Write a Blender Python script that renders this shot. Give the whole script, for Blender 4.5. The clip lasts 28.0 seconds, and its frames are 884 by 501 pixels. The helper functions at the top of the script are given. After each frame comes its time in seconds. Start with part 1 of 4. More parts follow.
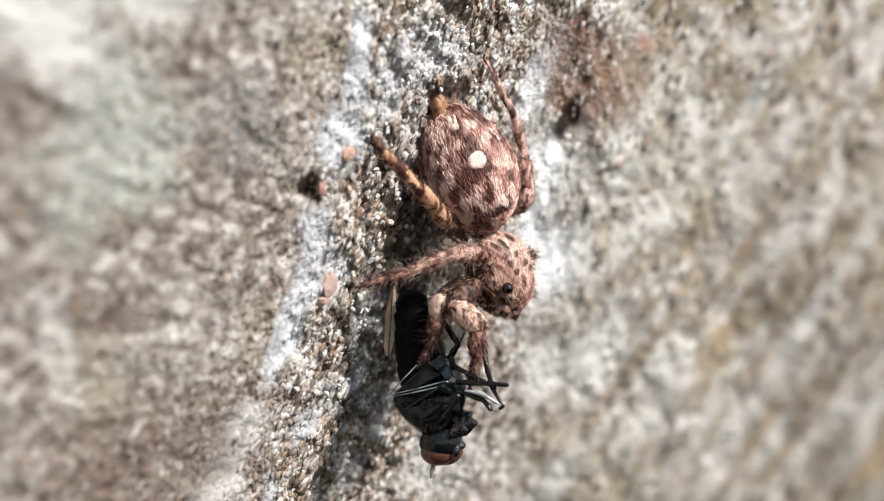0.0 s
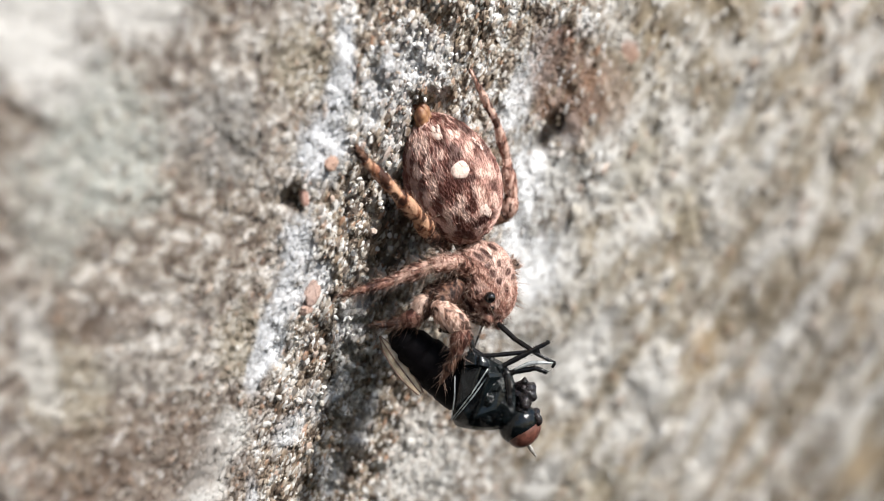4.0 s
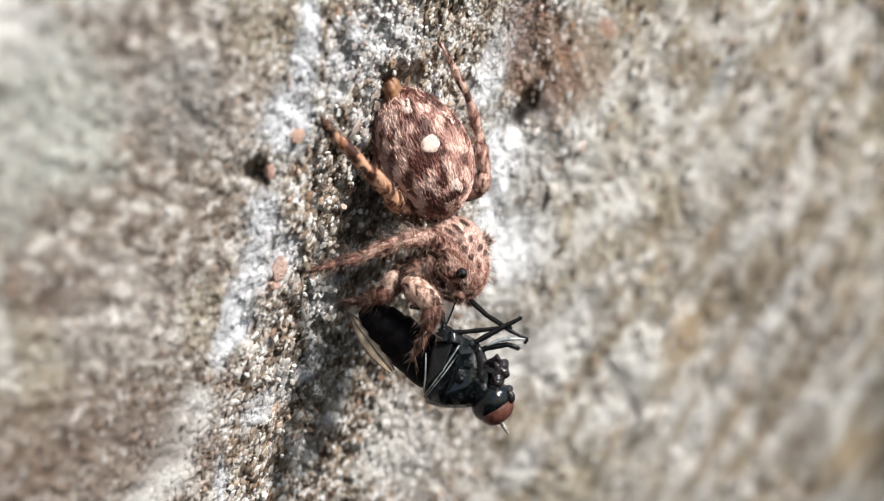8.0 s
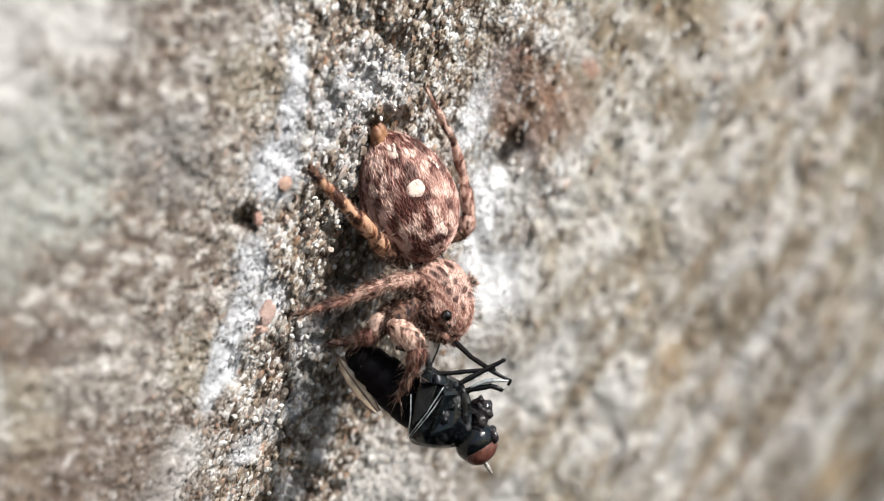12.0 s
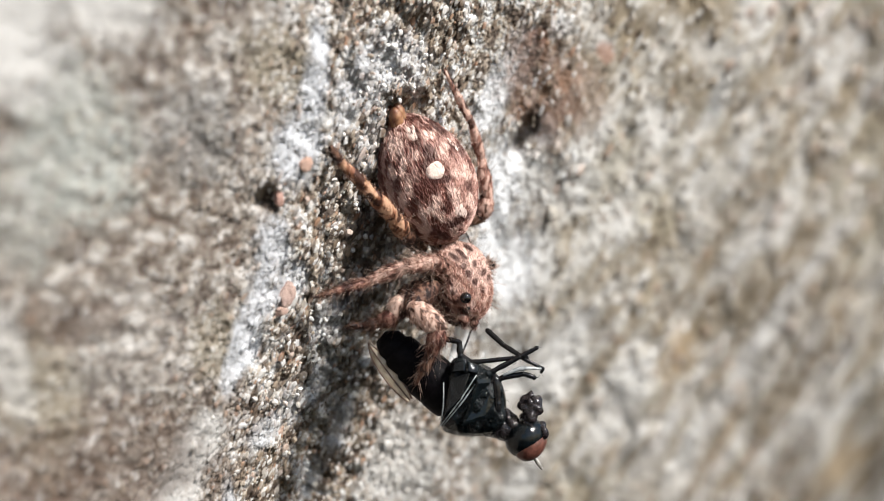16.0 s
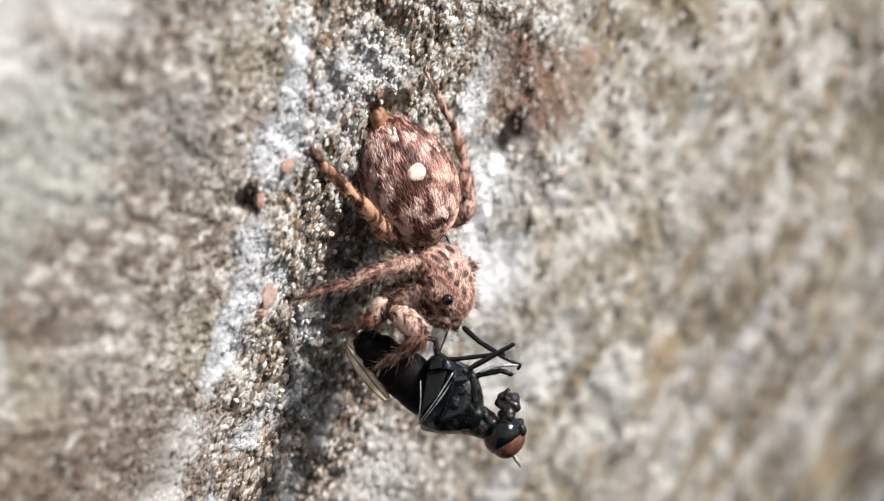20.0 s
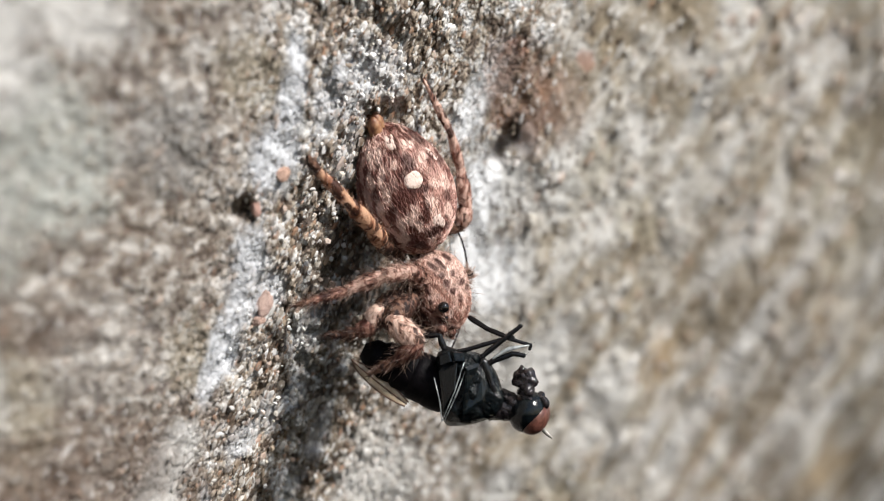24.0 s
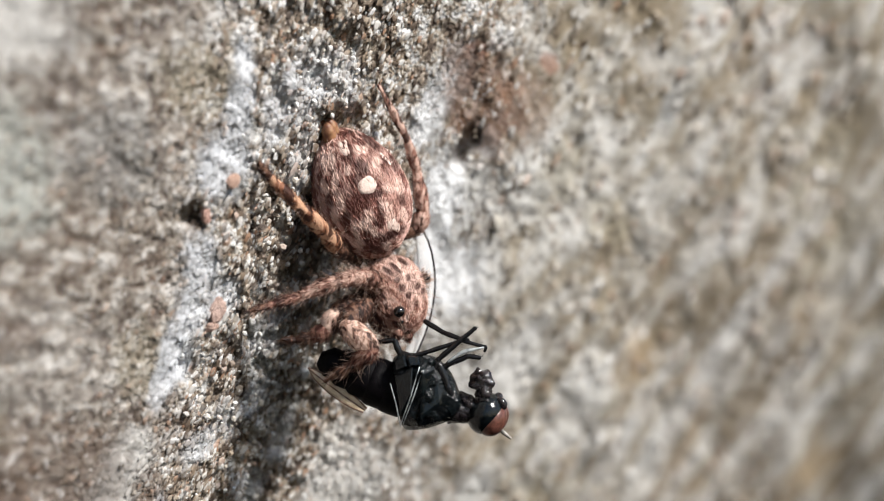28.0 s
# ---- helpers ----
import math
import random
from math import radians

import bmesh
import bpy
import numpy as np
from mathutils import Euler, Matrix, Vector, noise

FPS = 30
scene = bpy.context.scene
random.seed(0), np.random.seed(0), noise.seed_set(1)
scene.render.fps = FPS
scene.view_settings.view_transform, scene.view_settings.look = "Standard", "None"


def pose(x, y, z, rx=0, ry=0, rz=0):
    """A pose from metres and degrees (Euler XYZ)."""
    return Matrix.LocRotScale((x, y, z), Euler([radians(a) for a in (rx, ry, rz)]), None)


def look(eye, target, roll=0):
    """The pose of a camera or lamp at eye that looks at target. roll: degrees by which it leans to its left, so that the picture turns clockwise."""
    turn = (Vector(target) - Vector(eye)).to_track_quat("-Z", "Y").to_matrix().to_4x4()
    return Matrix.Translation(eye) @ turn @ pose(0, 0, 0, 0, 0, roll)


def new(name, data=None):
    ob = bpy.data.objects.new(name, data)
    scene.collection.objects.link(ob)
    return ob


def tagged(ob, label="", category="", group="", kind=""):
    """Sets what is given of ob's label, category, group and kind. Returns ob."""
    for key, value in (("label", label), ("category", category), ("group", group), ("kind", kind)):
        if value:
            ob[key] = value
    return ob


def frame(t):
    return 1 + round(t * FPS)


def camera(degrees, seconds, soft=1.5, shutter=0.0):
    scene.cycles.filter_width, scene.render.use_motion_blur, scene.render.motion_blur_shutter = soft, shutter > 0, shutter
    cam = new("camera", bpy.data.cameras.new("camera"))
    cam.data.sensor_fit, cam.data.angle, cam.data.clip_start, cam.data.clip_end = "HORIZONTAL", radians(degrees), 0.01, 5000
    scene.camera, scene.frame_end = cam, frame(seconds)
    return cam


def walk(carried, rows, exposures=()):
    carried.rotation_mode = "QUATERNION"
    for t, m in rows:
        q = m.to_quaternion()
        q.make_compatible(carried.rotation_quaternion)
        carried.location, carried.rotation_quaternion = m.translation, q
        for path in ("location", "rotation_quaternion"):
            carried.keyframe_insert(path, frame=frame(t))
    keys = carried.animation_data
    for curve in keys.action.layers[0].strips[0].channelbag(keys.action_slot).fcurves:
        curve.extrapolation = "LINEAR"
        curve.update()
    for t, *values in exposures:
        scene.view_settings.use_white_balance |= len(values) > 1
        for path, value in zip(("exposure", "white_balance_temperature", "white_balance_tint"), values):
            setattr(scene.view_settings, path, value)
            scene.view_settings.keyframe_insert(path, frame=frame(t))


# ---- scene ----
import itertools

# A jumping spider eats a fly on weathered stone. All shapes are drawn in millimetres and built at true size.
MM = 0.001
PATH = [
    (0.0, -0.000496, -0.044440, -0.002755, 89.9385, 0.0921, 0.7553),
    (0.5, -0.000470, -0.044490, -0.002711, 89.9427, 0.0276, 0.6834),
    (1.0, -0.000314, -0.044562, -0.002665, 89.8465, -0.0215, 0.6805),
    (1.5, -0.000413, -0.044614, -0.002496, 89.9082, 0.0006, 0.6105),
    (2.0, -0.000247, -0.044701, -0.002538, 89.9264, 0.1068, 0.6663),
    (2.5, -0.000056, -0.044645, -0.002340, 89.8196, -0.0751, 0.5712),
    (4.5, -0.000240, -0.044586, -0.002417, 89.8199, -0.2459, 0.4347),
    (5.0, -0.000161, -0.044300, -0.002675, 89.7777, -0.0220, 0.5076),
    (5.5, -0.000427, -0.044352, -0.002736, 89.7258, -0.1063, 0.5778),
    (6.0, -0.000105, -0.044328, -0.002757, 89.7617, -0.0243, 0.5204),
    (6.5, -0.000518, -0.044311, -0.002631, 89.5913, -0.5179, 0.3027),
    (7.0, 0.000571, -0.043911, -0.003067, 89.6657, 0.0337, 0.2837),
    (7.5, 0.000448, -0.043898, -0.003194, 89.7004, 0.0656, 0.2598),
    (8.0, 0.000544, -0.043967, -0.003047, 89.7120, 0.0625, 0.2500),
    (8.5, 0.000161, -0.044008, -0.002914, 89.5610, -0.2933, 0.2778),
    (9.0, 0.000207, -0.044116, -0.003001, 89.6938, -0.0078, 0.3526),
    (9.5, 0.000167, -0.044279, -0.002734, 89.6662, -0.1821, 0.3353),
    (10.0, -0.000304, -0.044321, -0.002672, 89.6985, -0.3652, 0.1908),
    (10.5, 0.000155, -0.044900, -0.002096, 89.8639, -0.3526, 0.1954),
    (11.0, 0.000142, -0.044601, -0.002316, 89.9206, -0.1264, 0.2467),
    (11.5, 0.000662, -0.045107, -0.002174, 89.9659, -0.1485, 0.3535),
    (12.0, 0.000690, -0.044766, -0.002008, 90.0896, -0.0730, -0.1586),
    (12.5, 0.002179, -0.044639, -0.002279, 89.8887, -0.0220, 0.0171),
    (14.5, 0.001955, -0.044620, -0.002554, 90.1476, 0.5636, -0.1343),
    (15.0, 0.000431, -0.044534, -0.002416, 90.1512, 0.2141, -0.3732),
    (15.5, 0.000436, -0.044945, -0.002217, 90.2483, 0.2225, -0.3875),
    (16.0, -0.000068, -0.044642, -0.002544, 90.0640, 0.0463, -0.3509),
    (16.5, 0.000526, -0.044283, -0.002651, 90.0910, 0.1604, -0.4704),
    (17.0, 0.000415, -0.044439, -0.002749, 90.0961, 0.2796, -0.2154),
    (17.5, 0.000318, -0.044413, -0.002787, 90.0184, 0.2360, -0.1917),
    (18.0, 0.000279, -0.044350, -0.002853, 90.0045, 0.2189, -0.1628),
    (18.5, 0.001276, -0.045050, -0.001766, 90.3334, -0.0140, -0.6325),
    (19.0, 0.001857, -0.045671, -0.001557, 90.6889, 0.2337, -0.8671),
    (19.5, 0.001581, -0.045036, -0.002432, 90.3783, 0.1830, -0.6927),
    (20.0, 0.000179, -0.044656, -0.002666, 90.2809, 0.1280, -0.7629),
    (20.5, -0.000115, -0.044603, -0.002210, 90.2400, -0.3569, -1.0216),
    (21.0, -0.000289, -0.044968, -0.002342, 90.2756, -0.0178, -0.7739),
    (21.5, -0.000090, -0.044554, -0.002523, 90.0080, -0.2229, -0.8863),
    (23.5, 0.000217, -0.044576, -0.002453, 89.9946, -0.1306, -0.7769),
    (24.0, 0.000265, -0.044658, -0.002229, 90.0407, -0.1643, -0.7992),
    (24.5, 0.000170, -0.044457, -0.002297, 89.9051, -0.3395, -0.8657),
    (25.0, 0.000452, -0.044892, -0.002243, 90.1825, 0.1267, -0.6771),
    (25.5, 0.000585, -0.044999, -0.001944, 90.1422, -0.0075, -0.5851),
    (26.0, 0.000881, -0.044729, -0.002209, 89.9865, 0.0408, -0.5793),
    (26.5, 0.001352, -0.044808, -0.002075, 90.0982, 0.2754, -0.5908),
    (27.0, 0.001592, -0.045084, -0.001829, 90.0726, 0.1276, -0.5247),
    (27.5, 0.001660, -0.045066, -0.001894, 89.9864, 0.1487, -0.3724),
    (28.0, 0.001973, -0.044849, -0.002038, 89.9726, 0.2773, -0.4328),
]

cam = camera(34, 28.0, soft=1.1)
cam.data.dof.use_dof = True
cam.data.dof.focus_distance = 0.0452
cam.data.dof.aperture_fstop = 60.0
cam.data.dof.aperture_blades = 0
walk(cam, [(t, pose(*row)) for t, *row in PATH], [(0.0, 0.64), (6.0, 0.61), (12.0, 0.61), (16.0, 0.57), (17.0, 0.54), (19.0, 0.60), (20.0, 0.61), (21.0, 0.45), (28.0, 0.41)])

# ---- light ----
SUN_DIR = Vector((0.61, -0.42, 0.66)).normalized()
world = bpy.data.worlds.new("sky")
scene.world = world
world.use_nodes = True
wn = world.node_tree
sky = wn.nodes.new("ShaderNodeTexSky")
sky.sky_type = "NISHITA"
sky.sun_disc = False
sky.sun_elevation = math.asin(SUN_DIR.z)
sky.sun_rotation = math.atan2(SUN_DIR.x, SUN_DIR.y)
wn.links.new(sky.outputs[0], wn.nodes["Background"].inputs[0])
wn.nodes["Background"].inputs[1].default_value = 0.080
sun_data = bpy.data.lights.new("sun", "SUN")
sun_data.energy = 4.5
sun_data.angle = radians(9.0)
sun_data.color = (1.0, 0.962, 0.91)
sun = new("sun", sun_data)
sun.matrix_world = look(SUN_DIR * 0.5, (0, 0, 0))


# ---- materials ----
class Nodes:
    """Short hand for a node material; coordinates come in millimetres."""

    def __init__(self, name, tree=None):
        if tree:
            self.t = tree
            return
        self.mat = bpy.data.materials.new(name)
        self.mat.use_nodes = True
        self.t = self.mat.node_tree
        self.bsdf = self.t.nodes["Principled BSDF"]
        tc = self.t.nodes.new("ShaderNodeTexCoord")
        mp = self.t.nodes.new("ShaderNodeMapping")
        mp.inputs["Scale"].default_value = (1000, 1000, 1000)
        self.t.links.new(tc.outputs["Object"], mp.inputs["Vector"])
        self.mm = mp.outputs[0]

    def put(self, socket, value):
        if isinstance(value, bpy.types.NodeSocket):
            self.t.links.new(value, socket)
        elif isinstance(value, tuple) and len(value) == 3 and len(socket.default_value) == 4:
            socket.default_value = (*value, 1)
        else:
            socket.default_value = value

    def noise(self, scale, detail=4, rough=0.6, vector=None, distort=0.0):
        n = self.t.nodes.new("ShaderNodeTexNoise")
        n.inputs["Scale"].default_value = scale
        n.inputs["Detail"].default_value = detail
        n.inputs["Roughness"].default_value = rough
        n.inputs["Distortion"].default_value = distort
        self.put(n.inputs["Vector"], vector or self.mm)
        return n.outputs["Fac"]

    def cells(self, scale, vector=None, feature="F1", out="Distance"):
        n = self.t.nodes.new("ShaderNodeTexVoronoi")
        n.feature = feature
        n.inputs["Scale"].default_value = scale
        self.put(n.inputs["Vector"], vector or self.mm)
        return n.outputs[out]

    def stretch(self, scale, rot=(0, 0, 0)):
        n = self.t.nodes.new("ShaderNodeMapping")
        n.vector_type = "TEXTURE"
        n.inputs["Rotation"].default_value = [radians(a) for a in rot]
        n.inputs["Scale"].default_value = [1 / a for a in scale]
        self.put(n.inputs["Vector"], self.mm)
        return n.outputs[0]

    def ramp(self, fac, stops, ease="LINEAR"):
        n = self.t.nodes.new("ShaderNodeValToRGB")
        n.color_ramp.interpolation = ease
        e = n.color_ramp.elements
        while len(e) < len(stops):
            e.new(0.5)
        for el, (pos, col) in zip(e, stops):
            el.position = pos
            el.color = (*col, 1) if isinstance(col, tuple) else (col, col, col, 1)
        self.put(n.inputs["Fac"], fac)
        return n.outputs["Color"]

    def math(self, op, a, b=0.0, c=0.0, clamp=False):
        n = self.t.nodes.new("ShaderNodeMath")
        n.operation = op
        n.use_clamp = clamp
        for s, v in zip(n.inputs, (a, b, c)):
            self.put(s, v)
        return n.outputs[0]

    def mix(self, fac, a, b, kind="MIX"):
        n = self.t.nodes.new("ShaderNodeMix")
        n.data_type = "RGBA"
        n.blend_type = kind
        self.put(n.inputs[0], fac)
        self.put(n.inputs[6], a)
        self.put(n.inputs[7], b)
        return n.outputs[2]

    def island(self):
        return self.t.nodes.new("ShaderNodeNewGeometry").outputs["Random Per Island"]

    def bump(self, height, strength=0.5, distance=0.05):
        n = self.t.nodes.new("ShaderNodeBump")
        n.inputs["Strength"].default_value = strength
        n.inputs["Distance"].default_value = distance * MM
        self.put(n.inputs["Height"], height)
        self.put(self.bsdf.inputs["Normal"], n.outputs[0])

    def set(self, **values):
        for k, v in values.items():
            self.put(self.bsdf.inputs[k.replace("_", " ")], v)
        return self.mat


# Stains, lichens and painted-in shade on the stone: strength, centre x and z, half width and half length in mm, lean in
# degrees.
LICHEN, CHALK, MOSS = (0.60, 0.612, 0.636), (0.62, 0.606, 0.582), (0.43, 0.448, 0.415)
MILK = (0.73, 0.735, 0.745)
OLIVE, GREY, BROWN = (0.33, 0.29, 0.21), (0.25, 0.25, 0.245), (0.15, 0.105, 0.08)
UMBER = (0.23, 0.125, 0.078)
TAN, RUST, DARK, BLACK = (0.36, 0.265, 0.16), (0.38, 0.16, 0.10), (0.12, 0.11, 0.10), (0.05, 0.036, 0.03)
MOSS_NEAR = [(0.8, -8.0, -0.1, 0.79, 1.60, 4), (0.5, -9.0, -1.8, 0.49, 1.12, 0)]
OLIVE_NEAR = [(0.5, -9.3, -6.2, 0.53, 1.57, 6), (0.5, -6.1, -5.1, 0.49, 0.96, 11), (0.55, -4.3, 2.5, 0.62, 0.82, 13)]
OLIVE_SLOPE = [
    (0.5, 7.1, -14.7, 2.01, 2.00, 20), (0.55, 7.4, 1.1, 0.81, 1.61, 31), (0.6, 10.0, -0.8, 1.26, 1.02, 26), (0.7, 24.9, 2.3, 1.8, 3.2, 38), (0.6, 26.5, -2.0, 1.5, 3.0, 36),
]
GREY_NEAR = [(0.5, -6.0, 0.5, 0.66, 1.20, 12)]
GREY_SLOPE = [(0.8, 13.1, 4.4, 0.60, 0.72, 35), (0.5, 6.6, 0.4, 0.36, 0.46, 36), (0.6, 12.4, -1.8, 0.77, 0.84, 26)]
CHALK_NEAR = [
    (0.9, -3.8, -0.1, 0.35, 0.37, 0), (0.95, -6.7, -8.0, 0.43, 0.82, 20), (0.95, -7.3, -9.3, 0.39, 0.84, 17), (0.8, -7.9, -10.1, 0.31, 0.48, 13), (0.8, -3.1, 1.3, 0.13, 0.36, 4),
    # the ovals at z 2.0 and 3.2 whiten the upper left corner
    (0.95, -1.1, -10.9, 1.43, 1.41, 17), (0.8, -1.5, -9.2, 0.7, 0.9, 20), (0.6, -9.6, -5.1, 0.24, 1.22, 0), (0.95, -8.8, 2.0, 0.7, 1.3, 0), (0.85, -7.5, 3.2, 0.9, 0.9, 0), (0.2, -7.7, -4.9, 0.84, 1.47, 10),
]
CHALK_SLOPE = [
    (1, 3.3, 0.5, 0.86, 0.88, 63), (0.85, 2.1, -4.7, 0.90, 1.10, 21), (0.9, 4.2, -3.0, 0.60, 1.34, 11), (0.95, 3.9, -13.1, 0.80, 1.2, 14), (0.8, 4.8, -7.6, 0.9, 1.3, 25), (0.7, 14.5, -15.3, 1.2, 2.2, 34), (0.7, 15.3, -8.2, 0.6, 1.6, 40), (0.7, 19.5, -6.9, 0.8, 1.8, 34), (0.95, 2.9, -7.8, 0.99, 1.48, 10),
    (0.85, 5.6, -7.7, 1.13, 2.14, 27), (0.75, 9.4, 2.9, 0.82, 0.92, 27), (0.7, 6.4, 5.6, 0.35, 0.26, 0), (0.75, 21.2, 7.8, 1.13, 2.76, 55), (0.6, 19.4, 6.0, 0.70, 0.74, 44),
    (0.55, 12.3, 6.1, 1.32, 0.81, 15), (0.55, 16.1, -1.9, 0.87, 2.50, 34),
]
LICHEN_NEAR = [
    (1, -3.2, 3.2, 0.22, 0.64, -5), (1, -3.4, 2.0, 0.30, 0.87, 11), (1, -3.9, 0.4, 0.53, 0.92, 16), (0.95, -4.6, -2.5, 0.39, 0.88, 7), (0.9, -4.3, -3.5, 0.36, 0.65, 17),
    (0.9, -5.0, -3.8, 0.29, 0.78, 8), (1, -5.5, -5.1, 0.29, 0.98, 14), (0.8, -5.9, -6.1, 0.18, 0.60, 11), (0.85, -5.3, -8.1, 0.34, 0.62, 27), (0.8, -6.3, -10.2, 0.13, 0.88, 5),
    (0.7, -4.6, -7.4, 0.20, 0.75, 4), (0.75, -3.5, -5.0, 0.40, 0.80, 17), (0.75, -3.9, -6.9, 0.26, 0.8, 20), (0.7, -3.3, -8.6, 0.3, 0.9, 18), (0.7, -4.3, -10.2, 0.35, 0.8, 20), (0.75, -1.8, 2.9, 0.52, 1.06, 20),
]
LICHEN_NEAR_LOW = [(0.8, -2.6, 1.8, 0.32, 0.91, 14), (0.7, -0.9, 3.3, 0.65, 0.70, 16), (0.6, -2.1, 0.7, 0.25, 0.96, 19)]
LICHEN_SLOPE = [
    (1, 2.9, 4.1, 0.45, 1.00, 29), (1, 2.0, 2.7, 0.47, 1.45, 28), (1, 2.3, -0.4, 0.72, 1.76, 16), (1, 4.1, 2.0, 0.37, 0.55, 12), (0.95, 2.0, -2.8, 0.57, 1.24, 0),
    (0.9, 2.8, -3.2, 1.14, 1.30, 21),
]
BROWN_SHADE_NEAR = [
    # this row follows the spider's shadow band: browner stone plus painted-in shade
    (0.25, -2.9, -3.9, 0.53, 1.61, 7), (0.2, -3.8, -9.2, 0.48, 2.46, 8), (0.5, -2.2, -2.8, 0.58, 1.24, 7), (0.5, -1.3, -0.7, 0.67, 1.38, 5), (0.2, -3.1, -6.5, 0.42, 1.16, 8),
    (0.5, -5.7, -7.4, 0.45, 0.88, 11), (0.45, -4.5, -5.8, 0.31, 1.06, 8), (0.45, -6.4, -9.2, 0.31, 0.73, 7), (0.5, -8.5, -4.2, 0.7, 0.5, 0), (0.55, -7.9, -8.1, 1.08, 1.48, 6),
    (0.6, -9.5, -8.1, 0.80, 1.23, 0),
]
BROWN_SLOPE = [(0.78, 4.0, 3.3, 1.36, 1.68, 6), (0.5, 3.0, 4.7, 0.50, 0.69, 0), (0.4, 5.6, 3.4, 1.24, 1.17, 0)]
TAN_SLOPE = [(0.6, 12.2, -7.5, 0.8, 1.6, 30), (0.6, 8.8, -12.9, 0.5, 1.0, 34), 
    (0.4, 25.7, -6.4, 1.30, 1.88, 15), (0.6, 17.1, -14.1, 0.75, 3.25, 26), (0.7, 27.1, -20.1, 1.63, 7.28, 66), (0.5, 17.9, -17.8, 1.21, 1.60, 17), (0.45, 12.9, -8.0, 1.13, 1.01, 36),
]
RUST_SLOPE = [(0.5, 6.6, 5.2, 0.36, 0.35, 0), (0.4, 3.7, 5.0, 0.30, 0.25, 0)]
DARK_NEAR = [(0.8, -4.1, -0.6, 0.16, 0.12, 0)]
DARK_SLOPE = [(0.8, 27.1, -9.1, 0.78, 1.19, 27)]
# near-black ovals put the shade inside the pits into the colour
PIT_SHADE_NEAR = [(0.9, -4.6, -1.1, 0.30, 0.28, -35)]
PIT_SHADE_SLOPE = [(0.85, 3.7, 2.3, 0.27, 0.49, 17), (0.85, 3.2, 1.5, 0.18, 0.20, 16)]
STAINS_AND_SHADE = [(MOSS, MOSS_NEAR), (OLIVE, OLIVE_NEAR), (OLIVE, OLIVE_SLOPE), (GREY, GREY_NEAR), (GREY, GREY_SLOPE), (CHALK, CHALK_NEAR),
          (CHALK, CHALK_SLOPE), (LICHEN, LICHEN_NEAR), (LICHEN, LICHEN_NEAR_LOW), (MILK, LICHEN_SLOPE), (BROWN, BROWN_SHADE_NEAR), (UMBER, BROWN_SLOPE),
          (TAN, TAN_SLOPE), (RUST, RUST_SLOPE), (DARK, DARK_NEAR), (DARK, DARK_SLOPE), (BLACK, PIT_SHADE_NEAR), (BLACK, PIT_SHADE_SLOPE)]


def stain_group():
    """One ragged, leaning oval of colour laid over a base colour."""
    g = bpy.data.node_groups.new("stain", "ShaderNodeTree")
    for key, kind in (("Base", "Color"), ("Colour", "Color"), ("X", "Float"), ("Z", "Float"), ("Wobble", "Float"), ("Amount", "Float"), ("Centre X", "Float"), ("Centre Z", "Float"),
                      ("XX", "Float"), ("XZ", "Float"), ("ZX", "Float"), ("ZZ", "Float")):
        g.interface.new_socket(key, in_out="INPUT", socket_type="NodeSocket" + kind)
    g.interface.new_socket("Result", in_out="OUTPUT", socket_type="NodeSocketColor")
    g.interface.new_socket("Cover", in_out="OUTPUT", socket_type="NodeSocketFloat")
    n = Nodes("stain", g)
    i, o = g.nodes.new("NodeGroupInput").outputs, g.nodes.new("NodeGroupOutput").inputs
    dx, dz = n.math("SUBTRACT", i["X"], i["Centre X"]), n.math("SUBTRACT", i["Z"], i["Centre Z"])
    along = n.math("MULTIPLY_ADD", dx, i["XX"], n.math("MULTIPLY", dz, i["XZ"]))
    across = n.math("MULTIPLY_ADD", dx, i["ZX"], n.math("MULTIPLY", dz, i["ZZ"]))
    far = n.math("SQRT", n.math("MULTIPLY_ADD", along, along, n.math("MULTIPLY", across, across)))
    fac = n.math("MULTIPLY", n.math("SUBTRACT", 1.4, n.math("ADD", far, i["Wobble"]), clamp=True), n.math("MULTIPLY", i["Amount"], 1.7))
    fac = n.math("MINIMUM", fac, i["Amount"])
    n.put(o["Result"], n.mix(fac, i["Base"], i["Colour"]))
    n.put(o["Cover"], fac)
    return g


STAIN = stain_group()


